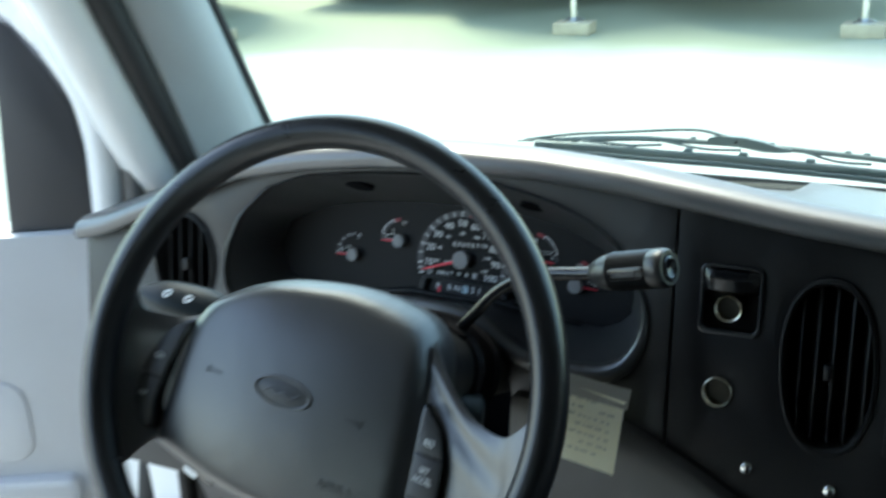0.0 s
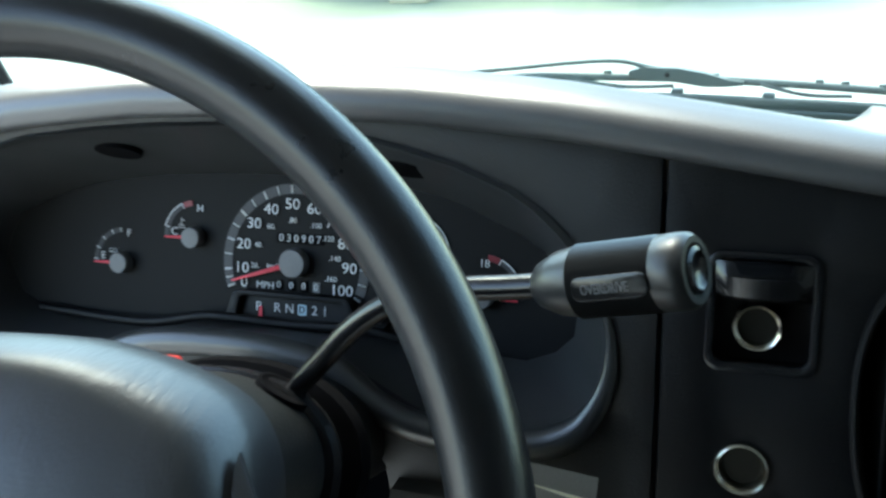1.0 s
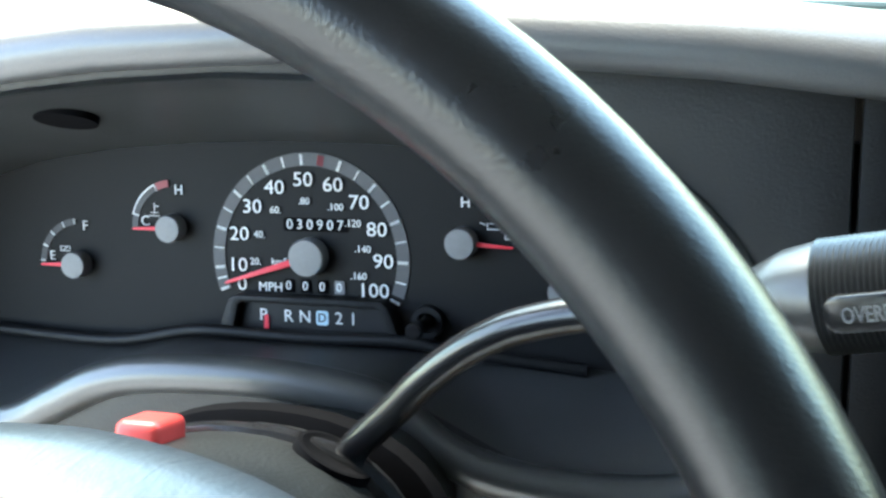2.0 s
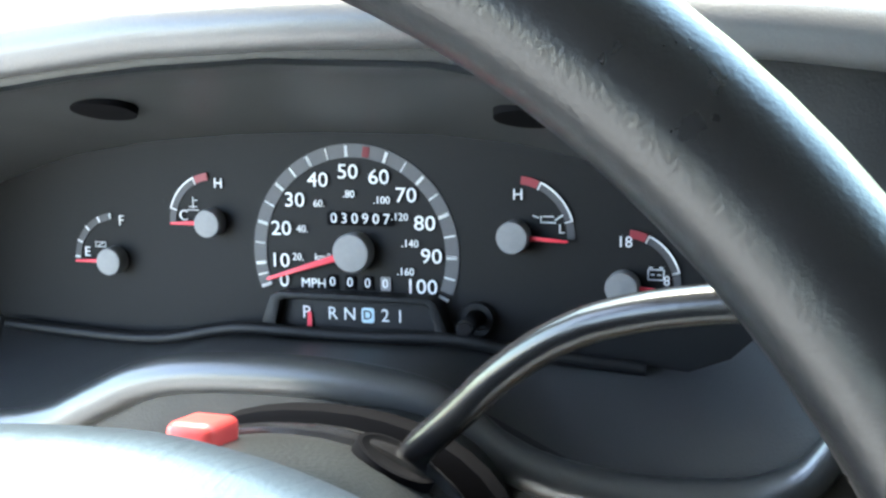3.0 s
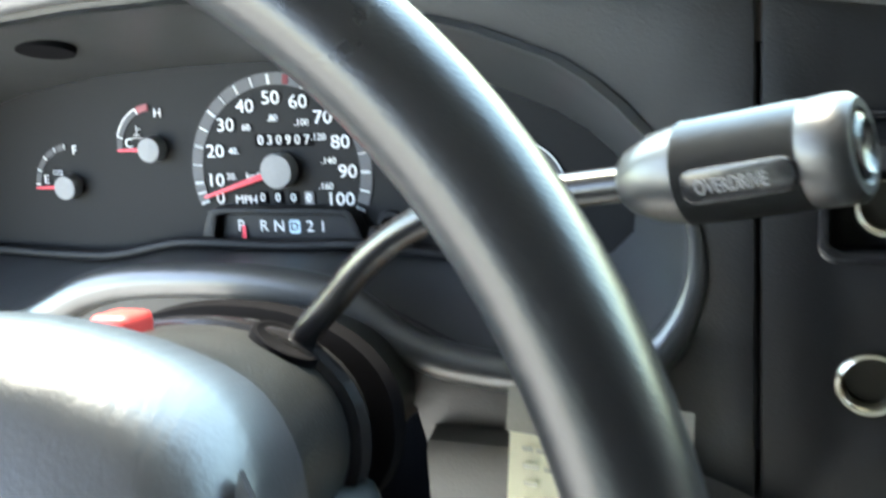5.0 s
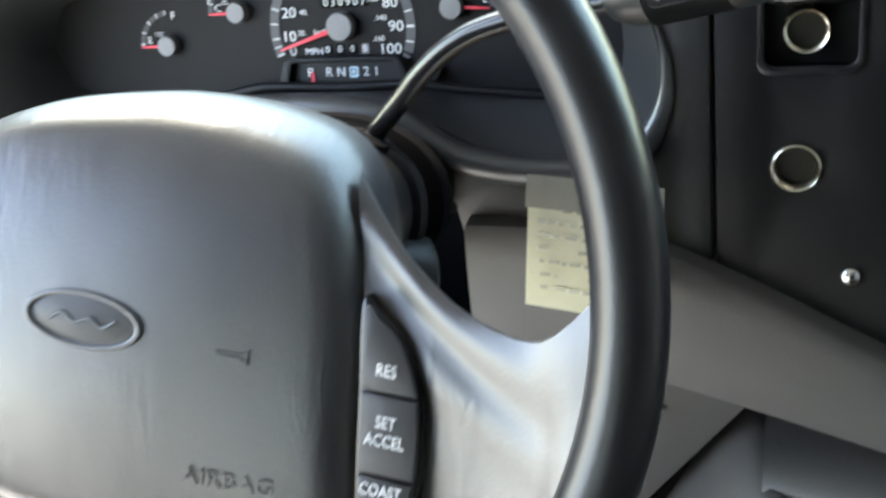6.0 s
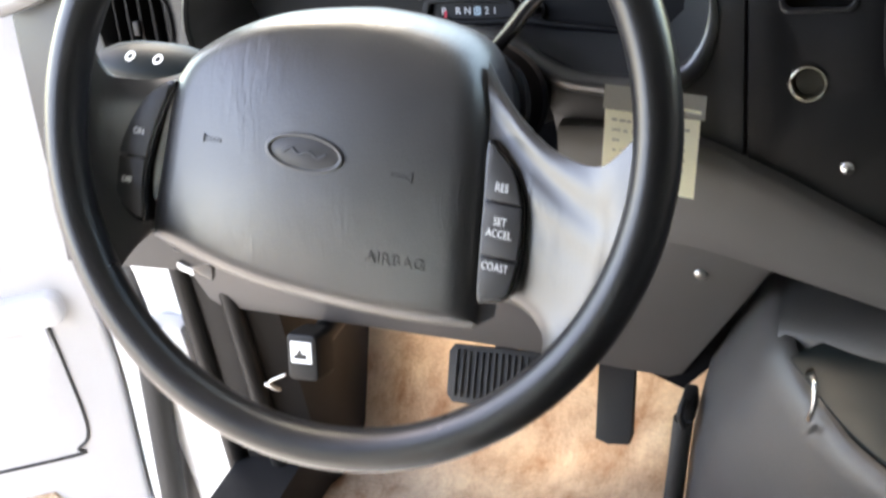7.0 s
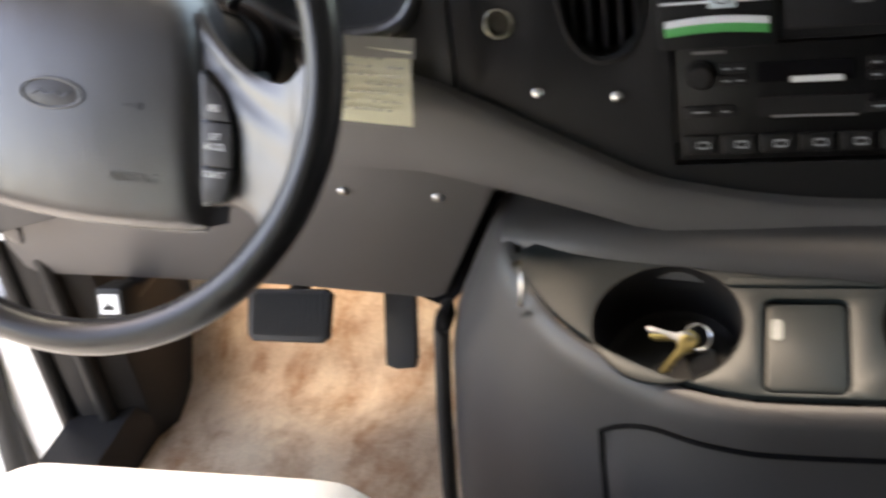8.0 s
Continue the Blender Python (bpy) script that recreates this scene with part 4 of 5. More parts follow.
ts = thing("indicator_stalk", (-0.10, 0.86, 1.325), "grey indicator stalk with white lamp marks behind the wheel", "indicator stalk")
sp = smooth_line([(-0.03, 0.885, 1.29), (-0.07, 0.872, 1.305), (-0.11, 0.858, 1.318), (-0.155, 0.846, 1.328)], 14)
part("stalk_arm", tube(sp[:7], [0.007] * 7, 14), BLACK, ts)
part("stalk_paddle", tube(sp[6:], [0.009, 0.012, 0.0145, 0.015, 0.015, 0.0145, 0.012, 0.006], 18, flat=0.55, up=(0, -0.5, 0.85)), TRAY, ts, "grey flattened stalk end")
for k, (x, y, z) in enumerate(((-0.128, 0.8435, 1.3305), (-0.112, 0.848, 1.326))):
    part("lamp_mark", turned([(0.0036, 0), (0.0036, 0.0006), (0.0022, 0.0006), (0.0022, 0)], 16, axes((x, y, z), (1, 0, 0), (0, 0.85, 0.5), (0, -0.5, 0.85)), False), INK, ts)

# ---- floor, roof and walls ----
bm = bmesh.new()
nx, ny = 70, 70
grid = []
for j in range(ny + 1):
    row = []
    for i in range(nx + 1):
        x, y = -0.34 + 0.56 * i / nx, 0.2 + 1.35 * j / ny
        z = 0.72 + max(0.0, y - 1.16) * 0.75 + 0.012 * noise.noise(Vector((x * 7, y * 7, 3))) + 0.004 * noise.noise(Vector((x * 30, y * 30, 5)))
        row.append(bm.verts.new((x, y, z)))
    grid.append(row)
for j in range(ny):
    for i in range(nx):
        bm.faces.new((grid[j][i], grid[j][i + 1], grid[j + 1][i + 1], grid[j + 1][i]))
bmesh.ops.solidify(bm, geom=bm.faces[:], thickness=0.012)
single("carpet", bm, CARPET, "stained tan footwell carpet with brown patches", "carpet")
single("floor", block(-0.36, -2.4, 0.62, 1.5, 1.56, 0.69, 0.004), BLACK, "black van floor", "floor", kind="structure")
single("ceiling", block(-0.46, -2.4, 1.95, 1.55, 1.16, 2.0, 0.01), CABIN, "grey van roof lining", "ceiling", kind="structure")
single("wall_back", block(-0.46, -2.46, 0.6, 1.55, -2.4, 2.0, 0.004), CABIN, "grey rear wall of the van", "wall", kind="structure")
# out of view; window left out to keep light off the engine cover
rgt = axes((1.5, 0, 0), (0, 1, 0), (0, 0, 1), (1, 0, 0))
single("wall_right", slab([(-2.4, 0.6), (1.5, 0.6), (1.5, 1.3), (1.16, 1.95), (-2.4, 1.95)], 0.05, 0, rgt), CABIN, "grey unseen far side of the van, windowless to block light", "wall", kind="structure")
lft = axes((-0.42, 0, 0), (0, 1, 0), (0, 0, 1), (1, 0, 0))
single("wall_left", slab([(-2.4, 0.6), (-0.02, 0.6), (-0.02, 1.95), (-2.4, 1.95)], 0.05, 0.004, lft), CABIN, "grey van side behind the doorway", "wall", kind="structure")
single("firewall", block(-0.40, 1.52, 0.5, 1.5, 1.56, 1.23, 0.004), HOLE, "black bulkhead behind the dash", "wall", kind="structure")

# kick panel and jamb beside the footwell
kick = thing("kick_panel", (-0.29, 1.1, 0.72), "black moulded kick panel beside the footwell", "kick panel")
part("panel", loft([[(-0.38, 1.5, z), (-0.27, 1.25, z), (-0.235, 1.09, z), (-0.245, 1.06, z), (-0.285, 1.04, z), (-0.318, 1.035, z), (-0.332, 1.045, z), (-0.345, 1.10, z), (-0.40, 1.5, z)] for z in (0.6, 0.72, 0.85, 1.0, 1.1)]), BLACK, kick)
part("sill_trim", loft([[(-0.345, y, 0.62), (-0.245, y, 0.62), (-0.245, y, 0.755), (-0.256, y, 0.772), (-0.330, y, 0.772), (-0.345, y, 0.755)] for y in (0.25, 0.5, 0.8, 1.06)]), BLACK, kick, "black sill trim")
part("trim_strip", tube(smooth_line([(-0.345, 1.036, 0.62), (-0.333, 1.034, 0.8), (-0.325, 1.036, 1.0), (-0.325, 1.045, 1.1)], 16), 0.011, 12), PANEL, kick, "dark rounded trim strip")
part("trim_ridge", tube(smooth_line([(-0.285, 1.036, 0.62), (-0.280, 1.036, 0.85), (-0.278, 1.04, 1.05)], 12), 0.010, 12), PANEL, kick)
brk = thing("brake_release", (-0.19, 1.0, 0.94), "black parking brake release handle with a white symbol", "brake release")
rel = axes((-0.176, 0.984, 0.969), (1, 0, 0), (0, 0.35, 0.937), (0, -0.937, 0.35))
part("handle_block", slab(rounded(-0.016, -0.023, 0.016, 0.022, 0.006), 0.03, 0.004, rel), PANEL, brk)
part("symbol_plate", slab(rounded(-0.0105, -0.009, 0.0105, 0.011, 0.001), 0.002, 0, rel @ Matrix.Translation((0, 0.004, 0.001))), INK, brk, "white symbol plate")
part("symbol", slab([(-0.007, -0.006), (0.006, -0.006), (0.006, -0.002), (0.001, -0.001), (-0.001, 0.003), (-0.004, -0.002), (-0.007, -0.003)], 0.001, 0, rel @ Matrix.Translation((0, 0.005, 0.0016))), BLACK, brk)
part("release_arm", tube([(-0.185, 1.0, 0.955), (-0.185, 1.1, 0.95), (-0.19, 1.2, 0.98)], 0.012, 12), BLACK, brk)
part("wire", tube(smooth_line([(-0.2, 0.985, 0.945), (-0.217, 0.98, 0.937), (-0.212, 0.985, 0.925), (-0.23, 0.99, 0.925)], 16), 0.0016, 8), STEEL, brk)

# ---- pedals ----
brake = thing("brake_pedal", (-0.02, 1.05, 0.9), "ribbed black rubber brake pedal", "pedal")
pb = axes((-0.022, 1.047, 0.915), (1, 0, 0), (0, 0.62, 0.785), (0, -0.785, 0.62))
part("pedal_pad", slab([(-0.046, -0.020), (-0.040, -0.027), (0.035, -0.028), (0.043, -0.022), (0.046, 0.022), (0.040, 0.027), (-0.042, 0.027), (-0.047, 0.02)], 0.012, 0.003, pb), RUBBER, brake)
for k in range(13):
    part("pedal_rib", block(-0.0013, -0.021, 0, 0.0013, 0.022, 0.0026, 0.0008, 1, pb @ Matrix.Translation((-0.037 + 0.0062 * k, 0, 0.0))), RUBBER, brake)
part("pedal_arm", tube([pb @ Vector((0, 0, -0.01)), pb @ Vector((0, 0.06, -0.05)), (-0.01, 1.2, 1.08)], 0.011, 12), BLACK, brake)
gas = thing("accelerator_pedal", (0.075, 1.08, 0.83), "narrow black accelerator pedal", "pedal")
pg = axes((0.073, 1.100, 0.868), (1, 0, 0), (0, 0.5, 0.866), (0, -0.866, 0.5))
part("pedal_pad", slab([(-0.017, -0.048), (-0.005, -0.052), (0.015, -0.050), (0.018, -0.04), (0.018, 0.07), (-0.017, 0.07)], 0.009, 0.002, pg), RUBBER, gas)
part("pedal_arm", tube([pg @ Vector((0, 0.05, -0.006)), pg @ Vector((0, 0.12, -0.03)), (0.085, 1.25, 1.05)], 0.008, 10), BLACK, gas)

# ---- driver's seat ----
seat = thing("driver_seat", (-0.02, 0.45, 0.69), "off-white covered driver seat cushion", "seat")


def cushion(x0, x1, y0, y1, z0, z1, r, crown):
    rings = []
    n = 14
    for i in range(n + 1):
        f = i / n
        z = z0 + (z1 - z0) * f
        inset = r * (1 - math.sqrt(max(0.0, 1 - max(0.0, (z - (z1 - r)) / r) ** 2)))
        rings.append([(x, y, z + crown * 0) for x, y in rounded(x0 + inset, y0 + inset, x1 - inset, y1 - inset, max(0.01, r * 1.2 - inset * 0.5), 8)])
    cx, cy = (x0 + x1) / 2, (y0 + y1) / 2
    last = rings[-1]
    for s, h in ((0.9, 0.25), (0.7, 0.65), (0.4, 0.92), (0.05, 1.0)):
        rings.append([(cx + (x - cx) * s, cy + (y - cy) * s, z1 + crown * h) for x, y, z in last])
    return loft(rings)


part("cushion", cushion(-0.20, 0.18, 0.20, 0.805, 0.80, 0.968, 0.05, 0.02), SEAT, seat, "off-white cushion")
part("piping", tube([(x, y, 0.925) for x, y in rounded(-0.205, 0.195, 0.175, 0.805, 0.06, 8)] + [(0.175, 0.745, 0.925)], 0.004, 8), SEAT, seat)
part("seat_base", block(-0.18, 0.2, 0.69, 0.15, 0.72, 0.80, 0.02), BLACK, seat)
part("backrest", block(-0.2, 0.02, 0.95, 0.17, 0.16, 1.5, 0.05, 4, pose(0, 0, 0)), SEAT, seat)

# ---- engine cover ----
cover = thing("engine_cover", (0.6, 1.0, 0.69), "grey moulded engine cover with a cup holder tray", "engine cover")
PLAN = ((0.235, 1.10), (0.235, 1.02), (0.239, 0.985), (0.251, 0.950), (0.277, 0.912), (0.304, 0.880), (0.341, 0.852), (0.387, 0.829), (0.43, 0.819), (0.47, 0.8165), (0.56, 0.817), (0.75, 0.818), (1.05, 0.818))
plan = smooth_line([(x, y, 0) for x, y in PLAN], 64)


def tray_z(y):
    return 1.058 + (min(y, 0.955) - 0.953) * 0.33


def left_x(z):
    pts = ((0.6, 0.138), (0.75, 0.145), (0.85, 0.156), (0.95, 0.170), (1.06, 0.226), (1.09, 0.238))
    for (a, p), (b, q) in zip(pts, pts[1:]):
        if z <= b:
            return p + (q - p) * (z - a) / (b - a)
    return 0.238


def cover_point(p, z, inset=0.0):
    w = max(0.0, 1 - (p.x - 0.235) / 0.14) ** 1.5
    x = p.x + (left_x(z) - 0.235) * w
    return Vector((x + inset * max(0.15, w), p.y - 0.06 * max(0.0, 1.0 - z) + inset * (1 - w * 0.7), z))


rings = []
for k in range(12):
    f = k / 11
    rings.append([cover_point(p, 0.62 + (tray_z(p.y) - 0.022 - 0.62) * f) for p in plan])
for inset, dz in ((0.0015, -0.012), (0.005, -0.004), (0.010, 0.0), (0.015, 0.0), (0.018, -0.006)):
    rings.append([cover_point(p, tray_z(p.y) + dz, inset) for p in plan])
part("cover_shell", loft(rings, closed=False), COVER, cover)
riser = [(0.951, 1.045), (0.953, 1.060), (0.957, 1.067), (0.966, 1.073), (0.982, 1.076), (1.10, 1.073)]
rings = []
for k in range(40):
    x = 0.240 + 0.81 * k / 39
    dip = 0.03 * max(0, 1 - k / 5) ** 2
    fwd = 0.115 * min(0.27, max(0.0, x - 0.275))
    rings.append([(x, y - fwd * max(0.0, 1 - (y - 0.951) / 0.1) + dip * 0.5, z - dip * (z - 1.04) * 8 - 0.3 * fwd * max(0.0, 1 - (z - 1.045) / 0.04)) for y, z in riser])
part("rear_shelf", loft(rings, closed=False), COVER, cover)
TRAYM = axes((0, 0.953, 1.0575), (1, 0, 0), (0, 0.9497, 0.3134), (0, -0.3134, 0.9497))


def tray_xy(x, y):
    return (x, (y - 0.953) / 0.9497)


front = [cover_point(p, 1.03, 0.0165) for p in plan if p.x > 0.246]
tray_line = [tray_xy(q.x, q.y) for q in front if q.y < 0.95]
tray_line += [tray_xy(1.05, 0.935), tray_xy(0.55, 0.935), tray_xy(0.275, 0.966)]
cup1 = [tray_xy(0.381 + 0.056 * math.cos(t), 0.890 + 0.049 * math.sin(t)) for t in [2 * math.pi * k / 44 for k in range(44)]]
cup2 = [tray_xy(0.588 + 0.056 * math.cos(t), 0.890 + 0.049 * math.sin(t)) for t in [2 * math.pi * k / 44 for k in range(44)]]
ash = rounded(*tray_xy(0.4510, 0.8370), *tray_xy(0.5110, 0.9120), 0.008)
part("tray", slab(tray_line, 0.006, 0.0015, TRAYM, [cup1, cup2, ash]), TRAY, cover, "slate grey cup holder tray")
for ring in (cup1, cup2):
    cx, cy = sum(p[0] for p in ring) / 44, sum(p[1] for p in ring) / 44
    well = [[TRAYM @ Vector((cx + (x - cx) * s, cy + (y - cy) * s, w)) for x, y in ring] for s, w in ((1.012, 0.0004), (1.008, 0.0012), (1.0, 0.0012), (0.985, -0.003), (0.94, -0.055), (0.85, -0.06), (0.02, -0.06))]
    part("cup_well", loft(well, caps=False), BLACK, cover, "deep black cup well")
part("ashtray_lid", slab(rounded(*tray_xy(0.4530, 0.8390), *tray_xy(0.5090, 0.9100), 0.006), 0.01, 0.002, TRAYM @ Matrix.Translation((0, 0, -0.003))), TRAY, cover, "sunken ashtray lid")
part("ashtray_floor", slab(rounded(*tray_xy(0.444, 0.832), *tray_xy(0.518, 0.918), 0.010), 0.003, 0, TRAYM @ Matrix.Translation((0, 0, -0.010))), HOLE, cover)
part("coin_rest", slab(rounded(*tray_xy(0.425, 0.9215), *tray_xy(0.535, 0.9305), 0.003), 0.004, 0.0015, TRAYM @ Matrix.Translation((0, 0, 0.0025))), TRAY, cover)
mark = part("scuff", slab(rounded(-0.004, -0.009, 0.004, 0.009, 0.003), 0.0006, 0, TRAYM @ Matrix.Translation((*tray_xy(0.4605, 0.888), -0.0026))), TAPE, cover, "pale worn scuff")
# storage door in the cover's front
dl = [p for p in plan if p.x > 0.33]
rings = []
for k in range(10):
    f = k / 9
    row = []
    for j, p in enumerate(dl):
        top = tray_z(p.y) - 0.034
        if j < 7:
            top -= 0.03 * (1 - j / 6) ** 2.2
        z = 0.70 + (top - 0.70) * f
        q = cover_point(p, z)
        row.append(Vector((q.x + 0.001, q.y - 0.0045 * (1 if 0 < k < 9 and j > 0 else 0.0), z)))
    rings.append(row)
part("storage_door", loft(rings, closed=False), COVER, cover, "flush grey storage door")
edge = [Vector((r[0].x, r[0].y - 0.001, r[0].z)) for r in rings] + [Vector((q.x, q.y - 0.001, q.z)) for q in rings[-1][1:]]
part("door_gap", tube(edge, 0.0022, 8), HOLE, cover, "dark gap round the storage door")
# raised strip; the finger recess's shade is put into its black colour
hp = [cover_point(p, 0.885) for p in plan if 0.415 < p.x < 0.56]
part("door_handle", loft([[Vector((q.x, q.y - d, q.z + h)) for q in hp] for d, h in ((0.004, 0.018), (0.010, 0.015), (0.011, 0.0), (0.006, -0.014), (0.003, -0.016))], closed=False), HOLE, cover, "black strip as the shaded finger recess of the storage door")
hook = part("side_hook", tube(smooth_line([(0.2700, 0.912, 1.072), (0.2722, 0.903, 1.070), (0.2720, 0.898, 1.0585), (0.2690, 0.899, 1.046), (0.2680, 0.906, 1.042)], 24), 0.0020, 10), CHROME, cover, "small bright metal hook")
for p in ((0.2690, 0.906, 1.0800), (0.2715, 0.902, 1.0350)):
    part("hook_screw", turned([(0.0036, 0), (0.0032, 0.002), (0.0015, 0.003)], 16, axes(p, (0.75, 0.66, 0), (0, 0, 1), (-0.66, -0.75, 0.0))), CHROME, hook)
part("foot_trim", tube([(left_x(z) - 0.006, 0.99 - 0.06 * (1 - z), z) for z in [0.65 + 0.30 * k / 16 for k in range(17)]], 0.008, 10), RUBBER, cover, "black rubber edge strip")
latch = thing("cover_latch", (0.155, 1.0, 0.93), "small black metal cover latch", "latch")
part("latch_body", block(0.162, 0.985, 0.948, 0.173, 1.010, 0.968, 0.003), BLACK, latch)
part("latch_hook", tube(smooth_line([(0.166, 0.988, 0.970), (0.164, 0.978, 0.963), (0.166, 0.977, 0.950)], 10), 0.0028, 10), BLACK, latch)

# keys in the cup well
keys = thing("key_ring", (0.39, 0.89, 1.0), "bunch of brass and steel keys lying in the cup well", "keys")
base = TRAYM @ Matrix.Translation((*tray_xy(0.392, 0.889), -0.030)) @ pose(0, 0, 0, 12, 6, 0) @ Matrix.Scale(0.8, 4)


def key_shape(bm_m, mat, name):
    out = [(0.009 * math.cos(t), 0.009 * math.sin(t)) for t in [math.pi * (0.15 + 1.7 * k / 20) for k in range(21)]]
    out += [(0.012, -0.004), (0.035, -0.004), (0.038, -0.001), (0.034, 0.002), (0.030, 0.0035), (0.027, 0.0015), (0.023, 0.0035), (0.019, 0.002), (0.012, 0.004)]
    part("key", slab(out, 0.002, 0.0004, bm_m, [oval(-0.004, 0, 0.0022, 0.0022, 14)]), mat, keys, name)


key_shape(base @ pose(0.0, 0.006, 0.004, 8, 0, 168), STEEL, "steel key")
key_shape(base @ pose(0.002, 0.0, 0.008, 0, 10, 235), BRASS, "brass key")
key_shape(base @ pose(0.004, 0.008, 0.001, 0, -8, 186), BRASS, "brass key")
part("ring", tube([base @ Vector((0.012 + 0.012 * math.cos(t), 0.008 + 0.012 * math.sin(t), 0.006 + 0.003 * math.sin(t))) for t in [2 * math.pi * k / 28 for k in range(29)]], 0.0011, 8, caps=False), CHROME, keys, "split ring")
part("fob", block(-0.014, -0.022, -0.004, 0.014, 0.022, 0.004, 0.003, 3, base @ pose(0.022, -0.024, -0.004, 0, 0, 20)), GLOSS, keys, "black key fob")

# ---- radio and the things round it ----
RADIO = material("black radio fascia", (0.0045, 0.0045, 0.005), 0.35, relief=0.05, spec=0.3)
KEYCAP = material("black radio key", (0.011, 0.011, 0.012), 0.4, relief=0.05, spec=0.35)
GLYPH = material("pale grey key print", (0.34, 0.36, 0.38), 0.6, relief=0, vary=0.05)
radio = thing("car_radio", (0.48, 1.0, 1.16), "black car radio with cassette slot and rows of buttons", "radio")


def on_dash(x, z, w=0.0):
    return DASH @ Matrix.Translation((*dash_xy(x, z), w))


part("radio_case", slab([dash_xy(x, z) for x, z in ((0.387, 1.117), (0.578, 1.117), (0.578, 1.2045), (0.387, 1.2045))], 0.05, 0.0015, DASH @ Matrix.Translation((0, 0, -0.004))), RADIO, radio)
part("volume_knob", turned([(0.0095, 0), (0.009, 0.009), (0.0075, 0.0105), (0.0005, 0.0105)], 28, on_dash(0.4065, 1.183, -0.004)), BLACK, radio, "round volume knob")
part("knob_ring", turned([(0.0098, 0.0002), (0.0110, 0.0012), (0.0118, 0.0002)], 28, on_dash(0.4065, 1.183, -0.004), False), PANEL, radio)
part("display", slab(rounded(-0.034, -0.0075, 0.034, 0.0075, 0.001), 0.002, 0, on_dash(0.481, 1.183, -0.003)), HOLE, radio, "dark display window")
# reflection on the display frame, drawn as a thin pale plate
part("display_bar", slab(rounded(-0.0185, -0.0022, 0.0185, 0.0022, 0.0008), 0.001, 0, on_dash(0.489, 1.177, -0.0024)), INK, radio, "reflection on the display frame, painted as a pale strip")
part("cassette_slot", slab(rounded(-0.040, -0.0075, 0.040, 0.0075, 0.002), 0.001, 0, on_dash(0.487, 1.157, -0.0028)), BLACK, radio, "cassette door")
part("slot_line", slab([(-0.03, -0.0008), (0.03, -0.0014), (0.03, 0.0002), (-0.03, 0.0008)], 0.001, 0, on_dash(0.487, 1.150, -0.0020)), CAP, radio)
for k, (x, z, w, h) in enumerate([(0.425, 1.187, 0.006, 0.005), (0.4345, 1.187, 0.005, 0.005), (0.425, 1.178, 0.006, 0.005), (0.4345, 1.178, 0.005, 0.005), (0.405, 1.155, 0.012, 0.006), (0.4235, 1.155, 0.006, 0.006), (0.530, 1.187, 0.006, 0.006), (0.541, 1.187, 0.006, 0.006), (0.530, 1.178, 0.006, 0.005), (0.541, 1.178, 0.006, 0.005), (0.533, 1.155, 0.009, 0.006), (0.556, 1.155, 0.009, 0.006)]):
    part("radio_button", slab(rounded(-w / 1.0, -h / 1.3, w / 1.0, h / 1.3, 0.0015), 0.003, 0.0006, on_dash(x, z, -0.0018)), KEYCAP, radio)
    part("button_mark", slab([(-w * 0.5, -0.0006), (w * 0.5, -0.0006), (w * 0.5, 0.0006), (-w * 0.5, 0.0006)], 0.0004, 0, on_dash(x, z, -0.0014)), GLYPH, radio)
for k in range(6):
    x = 0.404 + 0.0285 * k
    part("preset_button", slab(rounded(-0.0125, -0.0075, 0.0125, 0.0075, 0.002), 0.004, 0.001, on_dash(x, 1.1295, -0.0012)), KEYCAP, radio)
    part("button_mark", slab(rounded(-0.005, -0.003, 0.005, 0.003, 0.002), 0.0004, 0, on_dash(x + 0.002, 1.1295, -0.0008), [rounded(-0.004, -0.0018, 0.004, 0.0018, 0.001)]), GLYPH, radio)
part("maker_bar", slab(rounded(-0.012, -0.0012, 0.012, 0.0012, 0.0006), 0.0004, 0, on_dash(0.412, 1.1995, -0.0036)), GREYINK, radio)

card = thing("card_holder", (0.42, 1.0, 1.225), "black card holder with a green and white striped strip", "card holder")
part("holder_plate", slab(rounded(-0.042, -0.023, 0.042, 0.028, 0.003), 0.006, 0.001, on_dash(0.4195, 1.227, 0.0065)), PANEL, card)
part("white_line", slab([(-0.04, -0.0009), (0.04, -0.0009), (0.04, 0.0009), (-0.04, 0.0009)], 0.001, 0, on_dash(0.4195, 1.2385, 0.0078)), INK, card)
part("plaque", slab(rounded(-0.0098, -0.0058, 0.0098, 0.0058, 0.0008), 0.001, 0.0002, on_dash(0.424, 1.2395, 0.009)), material("pale blue plaque", (0.62, 0.72, 0.74), 0.4, relief=0), card, "pale plaque with a plain oval")
part("plaque_oval", slab(oval(0, 0, 0.0056, 0.0028, 24), 0.0006, 0, on_dash(0.424, 1.2395, 0.0096), [oval(0, 0, 0.0046, 0.0020, 24)]), BLACK, card)
for mat, z, h, name in ((INK, 1.2235, 0.0026, "white_strip"), (GREEN, 1.2178, 0.0034, "green_strip")):
    top = [(-0.037 + 0.074 * k / 12, h + 0.0025 * math.sin(math.pi * k / 12)) for k in range(13)]
    low = [(-0.037 + 0.074 * k / 12, -h + 0.0025 * math.sin(math.pi * k / 12)) for k in range(13)]
    part(name, slab(low + top[::-1], 0.002, 0.0005, on_dash(0.4195, z, 0.0095)), mat, card)
heat = thing("heater_panel", (0.53, 1.02, 1.245), "black heater control panel with a round knob", "heater control")
part("control_plate", slab(rounded(-0.055, -0.028, 0.075, 0.045, 0.004), 0.005, 0.001, on_dash(0.522, 1.242, 0.004)), BLACK, heat)
